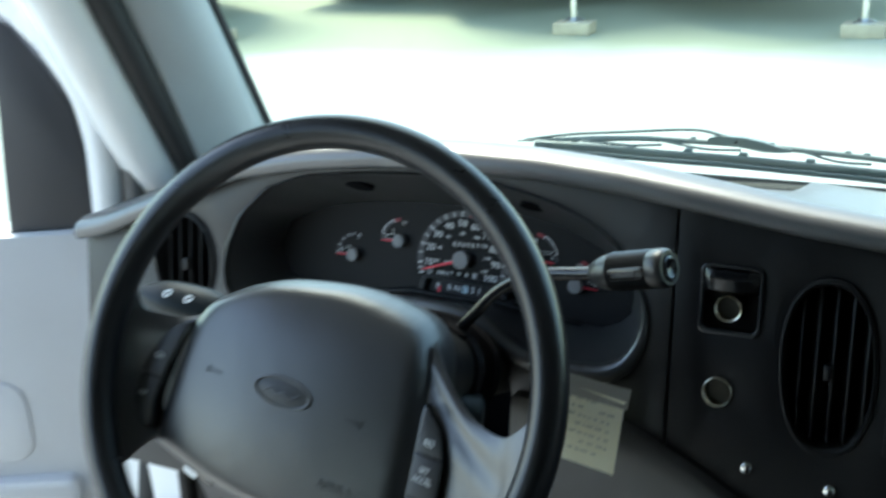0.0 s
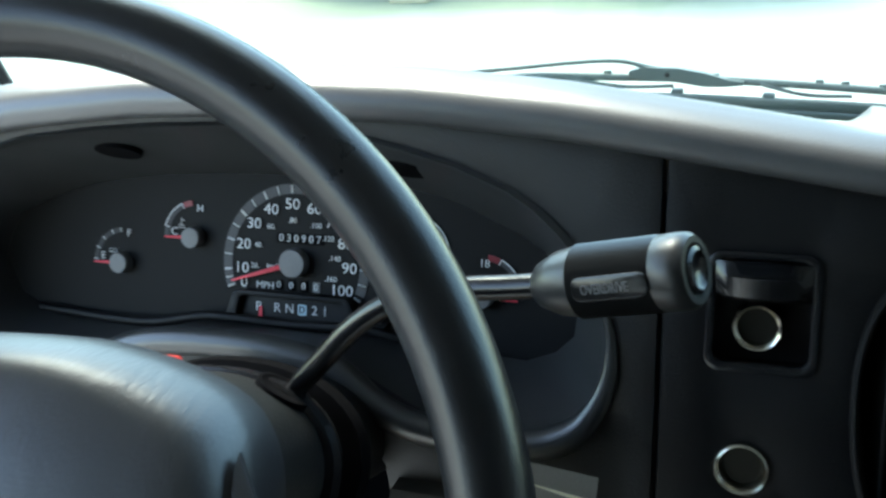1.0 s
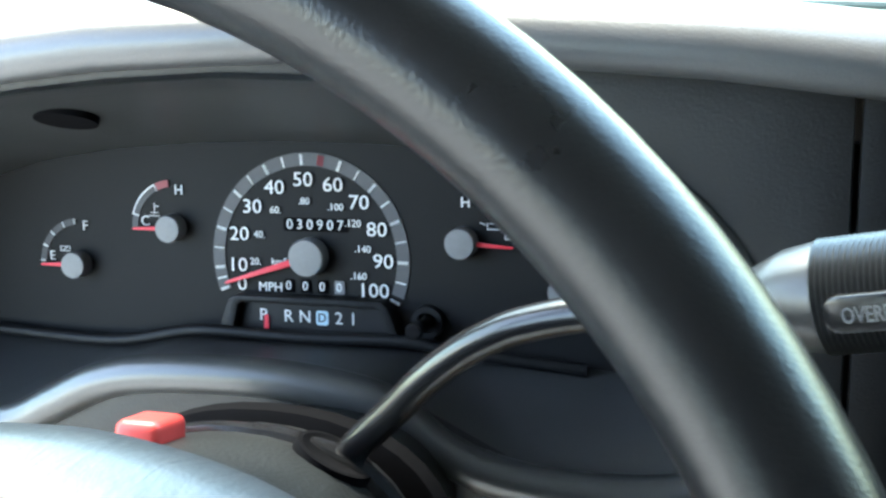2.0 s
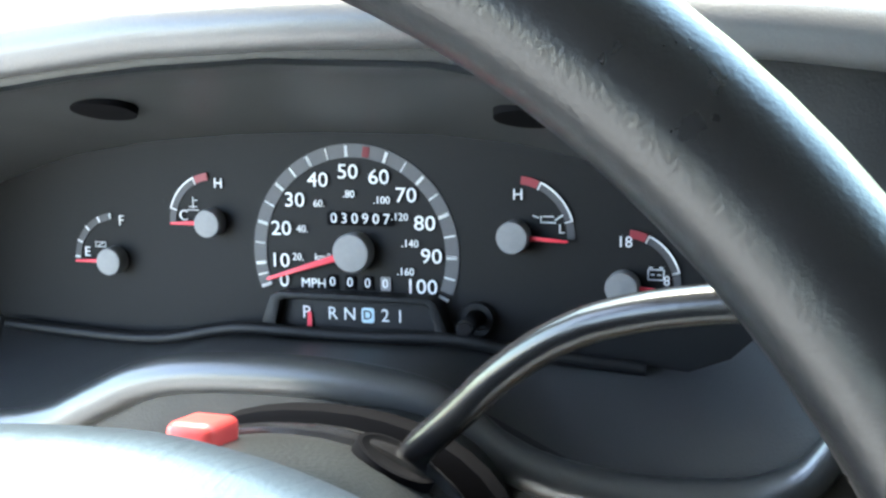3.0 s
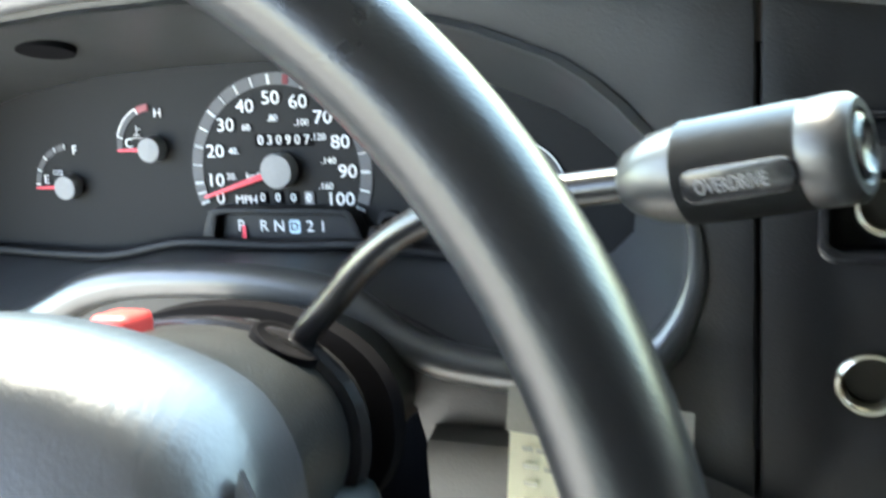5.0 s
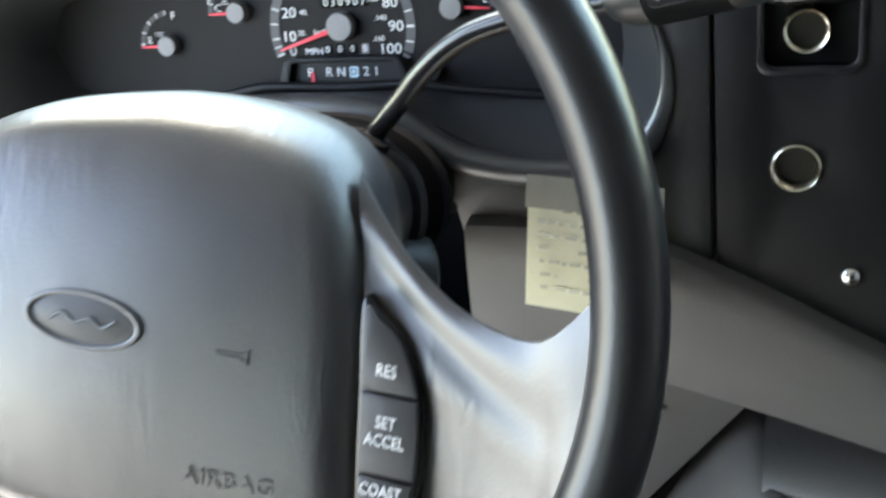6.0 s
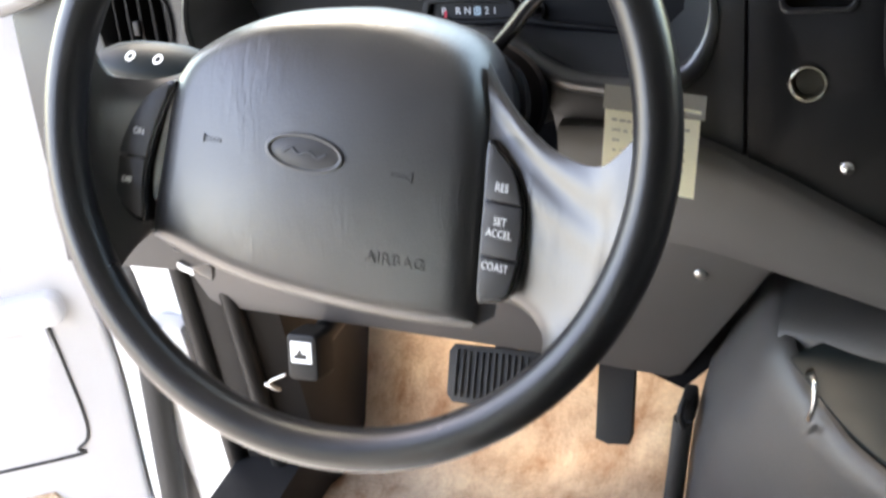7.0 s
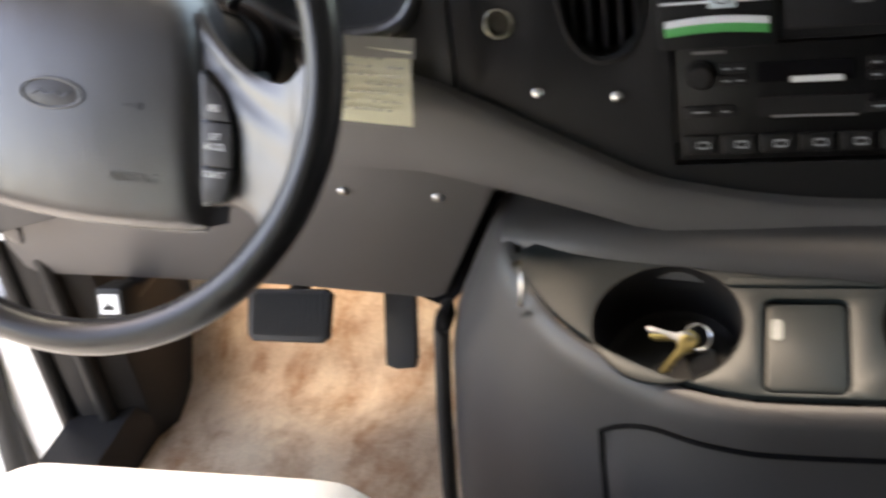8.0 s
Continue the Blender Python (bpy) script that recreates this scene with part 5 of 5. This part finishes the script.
part("control_knob", turned([(0.014, 0), (0.0135, 0.012), (0.011, 0.014), (0.0005, 0.014)], 28, on_dash(0.545, 1.247, 0.004)), BLACK, heat)
for x, z in ((0.497, 1.243), (0.52, 1.232)):
    part("control_mark", slab(rounded(-0.006, -0.0012, 0.006, 0.0012, 0.0005), 0.0004, 0, on_dash(x, z, 0.0046)), GREYINK, heat)

# ---- taped note ----
note = thing("paper_note", (0.16, 0.98, 1.2), "pale yellow handwritten note taped to the lower dash", "note")
rings = []
for k in range(9):
    f = k / 8
    x0, x1 = 0.1300 - 0.0047 * f, 0.1930 - 0.0048 * f
    y = 0.979 - 0.0165 * f
    z0, z1 = 1.2380 - 0.0575 * f, 1.2290 - 0.0567 * f
    rings.append([(x0 + (x1 - x0) * j / 6, y - 0.002 * (j / 6), z0 + (z1 - z0) * j / 6) for j in range(7)])
sheet = loft(rings, closed=False)
bmesh.ops.solidify(sheet, geom=sheet.faces[:], thickness=0.0004)
part("sheet", sheet, PAPER, note)
tp = bmesh.new()
tape_rows = [[Vector((0.1290 + 0.0665 * j, 0.9835 - 0.0105 * f + 0.001 * j, 1.2445 - 0.0125 * f - 0.0085 * j)) for j in (0, 0.5, 1)] for f in (0, 0.5, 1)]
tp = loft(tape_rows, closed=False)
bmesh.ops.solidify(tp, geom=tp.faces[:], thickness=0.0003)
part("tape", tp, TAPE, note, "strip of cloudy tape along the top")
random.seed(5)
FADED = material("faded ink", (0.55, 0.56, 0.46), 0.8, relief=0)
for k in range(7):
    f = 0.14 + 0.115 * k
    y = 0.979 - 0.0165 * f - 0.0012
    z0, z1 = 1.2380 - 0.0575 * f, 1.2290 - 0.0567 * f
    x = 0.134 if k else 0.147
    while x < (0.183 if k else 0.172):
        w = random.uniform(0.002, 0.006)
        zz = z0 + (z1 - z0) * (x - 0.1285) / 0.066
        yy = y - 0.002 * (x - 0.1285) / 0.066
        bm = bmesh.new()
        bm.faces.new([bm.verts.new(p) for p in ((x, yy, zz), (x + w, yy, zz - w * 0.07), (x + w, yy + 0.0005, zz + 0.0016), (x, yy + 0.0005, zz + 0.0018))])
        part("written_bar", bm, FADED, note)
        x += w + random.uniform(0.0008, 0.003)
        if random.random() < 0.12:
            x += 0.012

# ---- windscreen, pillar, bonnet and wiper ----
def glass_line(f):
    """The windscreen's foot or head, bowed across the width: f 0 at the foot, 1 at the head."""
    return [Vector((x, (1.485 if f == 0 else 1.15) - 0.42 * max(0.0, abs(x - 0.53) - 0.30) ** 1.7, 1.235 if f == 0 else 1.96)) for x in [-0.352 + 1.82 * k / 30 for k in range(31)]]


foot, head = glass_line(0), glass_line(1)
pane = loft([[a.lerp(b, s) for a, b in zip(foot, head)] for s in [k / 8 for k in range(9)]], closed=False)
bmesh.ops.solidify(pane, geom=pane.faces[:], thickness=0.005)
win = thing("window_1", (0.5, 1.45, 1.27), "clear curved windscreen", "window", kind="structure")
glass = part("pane", pane, GLASS, win)
glass.visible_shadow = False
part("seal", tube([p + Vector((0, 0.004, 0)) for p in foot], 0.012, 10), RUBBER, win)
pillar = thing("pillar_trim", (-0.41, 1.3, 1.28), "grey trim of the windscreen pillar", "pillar trim", kind="structure")
lo, hi = foot[0].lerp(head[0], 0.03), head[0]
rings = []
for k in range(15):
    f = k / 14
    p = lo.lerp(hi, f)
    bow = 0.010 * math.sin(math.pi * f)
    back = -0.118 + 0.020 * min(1.0, f / 0.35)
    rings.append([p + Vector(q) for q in ((0.0, 0.012, 0), (0.012, 0.0, 0), (0.016 + bow, -0.03, 0), (0.012 + bow, -0.065, 0.0), (-0.002, back + 0.004, 0), (-0.016, back, 0), (-0.06, back + 0.01, 0), (-0.05, 0.012, 0))])
part("trim", loft(rings), PILLAR, pillar)
part("glass_edge", tube([lo.lerp(hi, k / 14) + Vector((0.010, 0.004, 0)) for k in range(15)], 0.007, 8), RUBBER, pillar, "black glass edge")
side = [lo.lerp(hi, 1 - k / 10) for k in range(11)]
part("door_seal", tube(smooth_line([p + Vector((-0.022, -0.110, 0)) for p in side] + [Vector(q) for q in ((-0.385, 1.14, 1.2), (-0.405, 1.085, 1.05), (-0.428, 1.055, 0.85), (-0.465, 1.045, 0.64))], 60), 0.015, 12), RUBBER, pillar, "black rubber door seal")
part("jamb", tube(smooth_line([p + Vector((-0.060, -0.128, 0)) for p in side] + [Vector(q) for q in ((-0.43, 1.15, 1.2), (-0.435, 1.125, 1.05), (-0.45, 1.11, 0.85), (-0.47, 1.10, 0.62))], 60), 0.032, 14), WHITE, pillar, "white painted door jamb")
part("jamb_face", loft([[(-0.336 - 0.03 * (1.0 - z), 1.062, z), (-0.352 - 0.03 * (1.0 - z), 1.052, z), (-0.372 - 0.05 * (1.0 - z), 1.060, z), (-0.385 - 0.06 * (1.0 - z), 1.056, z), (-0.44, 1.066, z), (-0.47, 1.10, z), (-0.40, 1.12, z), (-0.34, 1.10, z)] for z in (0.5, 0.7, 0.85, 1.0, 1.14)]), WHITE, pillar, "white pressed steel door jamb")
part("jamb_plug", turned([(0.013, 0), (0.012, 0.003), (0.007, 0.004), (0.0005, 0.004)], 20, axes((-0.385, 1.055, 1.055), (1, 0, 0), (0, 0, 1), (0, -1, 0))), RUBBER, pillar, "black rubber plug")
part("dash_end", block(-0.43, 1.06, 1.0, -0.397, 1.5, 1.24, 0.008), CREAM, pillar, "pale dash end")
bonnet = loft([[(x, y, z - 0.09 * abs(x - 0.53) ** 2.5) for x in [-0.45 + 1.96 * k / 20 for k in range(21)]] for y, z in ((1.53, 1.205), (1.62, 1.20), (1.9, 1.15), (2.2, 1.08), (2.32, 1.03), (2.36, 0.9), (2.37, 0.5))], closed=False)
bmesh.ops.solidify(bonnet, geom=bonnet.faces[:], thickness=0.01)
single("bonnet", bonnet, WHITE, "white short van bonnet below the windscreen", "bonnet")

wiper = thing("windscreen_wiper", (0.2, 1.54, 1.25), "black windscreen wiper arm and blade, paled for glare", "wiper")
bridge = smooth_line([(-0.139, 1.520, 1.2660), (-0.065, 1.521, 1.2725), (0.0, 1.522, 1.2775), (0.038, 1.522, 1.2797), (0.107, 1.523, 1.2797), (0.165, 1.524, 1.2790), (0.205, 1.526, 1.2770), (0.255, 1.528, 1.2740), (0.3155, 1.531, 1.2695), (0.45, 1.545, 1.2560), (0.62, 1.560, 1.2350)], 100)
blade = smooth_line([(-0.112, 1.516, 1.2650), (-0.028, 1.517, 1.2648), (0.051, 1.518, 1.2632), (0.126, 1.519, 1.2628), (0.197, 1.521, 1.2605), (0.3165, 1.526, 1.2552), (0.45, 1.540, 1.2430), (0.60, 1.556, 1.2240)], 70)
part("blade", tube(blade, 0.0034, 8, flat=1.5), WIPERM, wiper, "rubber blade")
part("blade_lip", tube([p + Vector((0, -0.003, -0.0075)) for p in blade], 0.0018, 8, flat=1.8), WIPERM, wiper)
part("bridge", tube(bridge, [0.0012 + 0.0024 * min(1.0, k / 14) for k in range(100)], 8), WIPERM, wiper, "pressed steel bridge")
for k in range(6, 66, 9):
    q = blade[k]
    top = min(bridge, key=lambda p: abs(p.x - q.x))
    part("claw", block(-0.005, -0.003, -0.004, 0.005, 0.004, max(0.005, 0.5 * (top.z - q.z)), 0.001, 1, Matrix.Translation((q.x, q.y + 0.002, q.z))), WIPERM, wiper)
for k0, k1 in ((12, 32), (32, 46), (62, 76)):
    part("yoke", tube(smooth_line([bridge[k0] + Vector((0, -0.003, -0.001)), bridge[(k0 + k1) // 2] + Vector((0, -0.003, -0.0075)), bridge[k1] + Vector((0, -0.003, -0.006))], 12), 0.0017, 8), WIPERM, wiper)
part("arm", tube(smooth_line([(-0.128, 1.522, 1.2680), (-0.0647, 1.522, 1.2790), (0.0, 1.522, 1.2860), (0.0876, 1.522, 1.2942), (0.1256, 1.523, 1.2885), (0.16, 1.524, 1.2815)], 40), 0.0022, 8), WIPERM, wiper, "bent wiper arm")
part("arm_clip", loft([[(x, 1.519 + dy, z + dz) for dy, dz in ((0, -h), (0.008, -h), (0.008, h), (0, h))] for x, z, h in ((0.108, 1.2835, 0.002), (0.122, 1.2845, 0.005), (0.150, 1.2825, 0.0062), (0.172, 1.2790, 0.0060), (0.192, 1.2765, 0.0030), (0.204, 1.2765, 0.0015))]), WIPERM, wiper, "pale arm clip")
part("clip_rivet", turned([(0.0022, 0), (0.0018, 0.001), (0.0004, 0.0012)], 12, axes((0.1408, 1.5188, 1.2830), (1, 0, 0), (0, 0, 1), (0, -1, 0))), RUBBER, wiper, "dark rivet")
for k in list(range(37, 54, 4)) + list(range(71, 84, 4)):
    part("slot_tab", block(-0.0035, -0.002, -0.0015, 0.0035, 0.002, 0.0035, 0.0008, 1, Matrix.Translation(bridge[k] + Vector((0, 0.001, 0.002)))), WIPERM, wiper)

# ---- open driver's door ----
door = thing("door_1", (-0.42, 1.10, 0.5), "open white van door with pale grey inner panel", "door", kind="structure")
DA = radians(62)
dd = Vector((-math.sin(DA), -math.cos(DA), 0))
dn = Vector((math.cos(DA), -math.sin(DA), 0))
DOOR = axes((-0.42, 1.10, 0), dd, (0, 0, 1), dd.cross(Vector((0, 0, 1))))
if (DOOR.to_3x3() @ Vector((0, 0, 1))).dot(dn) < 0:
    DOOR = axes((-0.42, 1.10, 0), dd, (0, 0, 1), dn)
inner = [(0.03, 0.50), (0.95, 0.50), (0.95, 1.262), (0.035, 1.262), (0.05, 1.15), (0.07, 1.04), (0.075, 0.85), (0.10, 0.65)]
part("inner_panel", slab(inner[::1], 0.03, 0.006, DOOR), CREAM, door, "pale grey door panel")
part("outer_skin", slab([(-0.03, 0.48), (0.98, 0.48), (0.98, 1.25), (-0.03, 1.25)], 0.06, 0.01, DOOR @ Matrix.Translation((0, 0, -0.03))), WHITE, door, "white painted door skin")
part("edge_roll", tube(smooth_line([DOOR @ Vector(p) for p in ((0.020, 1.262, -0.018), (0.024, 1.19, -0.014), (0.03, 1.12, -0.01), (0.05, 1.0, -0.01), (0.052, 0.85, -0.01), (0.075, 0.66, -0.01), (0.09, 0.5, -0.01))], 40), 0.018, 12), WHITE, door, "white rolled door edge")
part("edge_seal", tube(smooth_line([DOOR @ Vector(p) for p in ((0.036, 1.505, -0.02), (0.012, 1.467, -0.02), (-0.008, 1.417, -0.02), (-0.014, 1.365, -0.02), (-0.0135, 1.314, -0.02), (-0.010, 1.262, -0.015), (0.002, 1.12, 0), (0.02, 1.0, 0), (0.022, 0.85, 0), (0.045, 0.66, 0), (0.06, 0.5, 0))], 60), 0.012, 10), SEALM, door, "grey rubber door edge seal")
part("window_frame", tube(smooth_line([DOOR @ Vector(p) for p in ((0.020, 1.25, -0.02), (0.015, 1.316, -0.02), (0.0135, 1.364, -0.02), (0.021, 1.413, -0.02), (0.042, 1.46, -0.02), (0.070, 1.50, -0.02), (0.24, 1.72, -0.02), (0.38, 1.86, -0.02), (0.95, 1.88, -0.02), (0.95, 1.25, -0.02))], 70), 0.0185, 12), WHITE, door)
part("mirror_sail", slab([(0.034, 1.262), (0.130, 1.262), (0.114, 1.41), (0.106, 1.50), (0.086, 1.486), (0.060, 1.446), (0.0385, 1.402), (0.032, 1.352), (0.032, 1.307)], 0.02, 0.004, DOOR @ Matrix.Translation((0, 0, -0.012))), BLUEGREY, door, "dark mirror mount")
part("door_pane", slab([(0.10, 1.255), (0.93, 1.255), (0.93, 1.86), (0.38, 1.86), (0.24, 1.78), (0.14, 1.6)], 0.004, 0, DOOR @ Matrix.Translation((0, 0, -0.03))), GLASS, door).visible_shadow = False
part("pull_pocket", slab(rounded(0.146, 0.985, 0.33, 1.088, 0.03), 0.004, 0.0015, DOOR @ Matrix.Translation((0, 0, 0.003))), CREAM, door, "moulded pull recess")
part("armrest", slab(rounded(0.10, 0.925, 0.70, 0.965, 0.015), 0.03, 0.008, DOOR @ Matrix.Translation((0, 0, 0.018))), CREAM, door, "ribbed pale armrest")
rings = []
for k in range(12):
    s = 0.128 + 0.5 * k / 11
    rings.append([DOOR @ Vector((s + 0.015 * (1 - (z - 0.76) / 0.18), z, -0.001 + 0.018 * math.sin(math.pi * min(1, (z - 0.74) / 0.2)) * min(1.0, k / 3) + 0.004 * math.sin(s * 60 + z * 20))) for z in [0.76 + 0.16 * j / 8 for j in range(9)]])
part("map_pocket", loft(rings, closed=False), CLOTH, door, "creased pale cloth map pocket")
part("pocket_piping", tube(smooth_line([DOOR @ Vector(p) for p in ((0.126, 0.925, 0.001), (0.127, 0.866, 0.001), (0.132, 0.775, 0.001), (0.151, 0.748, 0.001), (0.19, 0.737, 0.001), (0.62, 0.735, 0.001))], 40), 0.002, 8), RUBBER, door)
part("carpet_strip", slab([(0.14, 0.55), (0.9, 0.55), (0.9, 0.68), (0.2, 0.69)], 0.006, 0.002, DOOR @ Matrix.Translation((0, 0, 0.005))), CARPET, door, "tan carpet strip on the door foot")
hinge = thing("door_hinge", (-0.36, 1.05, 0.95), "pale metal door hinge in the jamb", "hinge")
part("leaf", block(-0.395, 1.030, 0.885, -0.345, 1.055, 0.945, 0.006), CREAM, hinge)
part("pin", tube([(-0.385, 1.024, 0.875), (-0.385, 1.024, 0.955)], 0.009, 14), STEEL, hinge)
part("bolt", turned([(0.009, 0), (0.008, 0.006), (0.004, 0.008)], 12, axes((-0.362, 1.030, 0.912), (1, 0, 0), (0, 0, 1), (0, -1, 0))), STEEL, hinge)
switch = thing("dimmer_switch", (-0.27, 1.0, 1.07), "black switch plate at the end of the knee panel", "switch")
part("plate", slab(rounded(-0.02, -0.014, 0.02, 0.014, 0.003), 0.006, 0.0015, axes((-0.262, 0.985, 1.062), (0.9, 0.0, -0.43), (0.4, -0.3, 0.86), (0, -0.954, -0.3))), GLOSS, switch)
part("mark", slab(rounded(-0.009, -0.005, 0.007, 0.005, 0.001), 0.001, 0, axes((-0.264, 0.9775, 1.062), (0.9, 0.0, -0.43), (0.4, -0.3, 0.86), (0, -0.954, -0.3))), INK, switch)

# ---- the lot outside ----
bm = bmesh.new()
bmesh.ops.create_grid(bm, x_segments=40, y_segments=40, size=1500)
single("ground", bm, GROUND, "pale sunlit gravel lot", "ground", kind="structure")
random.seed(3)


def wheel_of(m, r, parent, wide=0.2):
    """A tyre and rim standing on the ground at m, its axle along m's y."""
    q = m @ Matrix.Translation((0, 0, r)) @ pose(0, 0, 0, 90, 0, 0)
    t = part("tyre", turned([(r * 0.6, -wide / 2), (r * 0.93, -wide / 2), (r, -wide * 0.35), (r, wide * 0.35), (r * 0.93, wide / 2), (r * 0.6, wide / 2)], 32, q, False), RUBBER, parent, "black tyre")
    part("rim", turned([(r * 0.62, -wide * 0.4), (r * 0.5, -wide * 0.2), (r * 0.2, -wide * 0.25), (0.01, -wide * 0.25), (0.01, wide * 0.25), (r * 0.2, wide * 0.25), (r * 0.5, wide * 0.2), (r * 0.62, wide * 0.4)], 24, q, False), CHROME, t, "bright wheel rim")


RUST = material("rusty brown frame steel", (0.12, 0.05, 0.03), 0.7, grain=60, relief=0.4, vary=0.3)


def trailer(x, y, turn, length, wide, body, label):
    """A travel trailer whose tongue jack stands at x, y; the body lies behind it along the turned x axis."""
    m = pose(x, y, 0, 0, 0, turn)
    t = thing("travel_trailer", (x, y, 0), label, "trailer", "parked trailers")
    part("body", block(1.0, -wide / 2, 0.46, 1.0 + length, wide / 2, 2.9, 0.08, 3, m), body, t)
    part("skirt", block(1.02, -wide / 2 - 0.006, 0.46, 0.98 + length, wide / 2 + 0.006, 0.70, 0.02, 2, m), RV, t, "dark lower skirt")
    for s in (-1, 1):
        part("drawbar", tube([m @ Vector((1.15, s * wide * 0.32, 0.42)), m @ Vector((-0.12, 0, 0.42))], 0.045, 8), RUST, t, "rusty drawbar")
        part("frame_rail", block(1.0, s * wide * 0.36 - 0.03, 0.37, 1.0 + length, s * wide * 0.36 + 0.03, 0.455, 0.01, 1, m), RUST, t)
        for q in (0.5, 0.66):
            wheel_of(m @ Matrix.Translation((1.0 + length * q, s * (wide / 2 - 0.08), 0)), 0.34, t)
        part("side_window", block(1.6, s * wide / 2 - 0.02, 1.5, 2.5, s * wide / 2 + 0.012, 2.1, 0.01, 1, m), GLOSS, t, "dark side window")
    part("jack_post", tube([m @ Vector((0, 0, 0.12)), m @ Vector((0, 0, 0.80))], 0.028, 12), CHROME, t, "bright jack post")
    part("jack_crank", tube([m @ Vector((0, 0, 0.72)), m @ Vector((0.02, 0.14, 0.72)), m @ Vector((0.02, 0.14, 0.64))], 0.010, 8), CHROME, t)
    part("jack_foot", turned([(0.08, 0.09), (0.08, 0.105), (0.03, 0.13)], 16, m), STEEL, t)
    part("jack_block", block(-0.15, -0.09, 0.0, 0.15, 0.09, 0.095, 0.01, 2, m @ pose(0, 0, 0, 0, 0, -turn)), WOOD, t, "weathered wood block")
    part("gas_bottle", turned([(0.05, 0.5), (0.14, 0.55), (0.14, 0.85), (0.09, 0.95), (0.03, 0.97)], 20, m @ Matrix.Translation((0.55, 0, 0))), RVLIGHT, t, "pale gas bottle")


trailer(-5.85, 7.95, 150, 5.0, 1.9, RV, "dark travel trailer with a bright tongue jack on a block")
trailer(-2.88, 8.63, 128, 5.0, 1.6, RV, "dark travel trailer parked with its jack on a block")
trailer(-0.75, 8.78, 138, 4.5, 1.4, RVLIGHT, "pale travel trailer with a rusty drawbar on a jack")
trailer(0.0, 8.89, 140, 4.5, 1.5, RV, "dark travel trailer on a jack beside a pale one")
truck = thing("pickup_truck", (-5.2, 10.5, 0), "dark pickup truck parked between the trailers", "truck")
side = [(9.6, 0.42), (9.6, 0.95), (9.8, 1.1), (10.8, 1.15), (11.3, 1.75), (12.9, 1.75), (13.1, 1.15), (14.6, 1.1), (14.6, 0.42)]
part("truck_body", loft([[(-6.1 + 1.8 * k / 3, y, z) for y, z in side] for k in range(4)]), RV, truck)
for wx in (-6.0, -4.4):
    for wy in (10.4, 13.6):
        wheel_of(pose(wx, wy, 0, 0, 0, 90), 0.37, truck)
bm = bmesh.new()
for k in range(400):
    x, y = random.uniform(-40, 40), random.uniform(24, 60)
    h = random.uniform(0.3, 0.9)
    for j in range(3):
        a = random.uniform(0, math.pi)
        dx, dy = 0.5 * math.cos(a), 0.5 * math.sin(a)
        vs = [bm.verts.new(p) for p in ((x - dx, y - dy, 0), (x + dx, y + dy, 0), (x + dx * 0.3, y + dy * 0.3, h))]
        bm.faces.new(vs)
single("grass", bm, material("dry green grass", (0.09, 0.13, 0.04), 0.9, grain=20, relief=0.3), "rough green grass beyond the lot", "grass", kind="stuff")
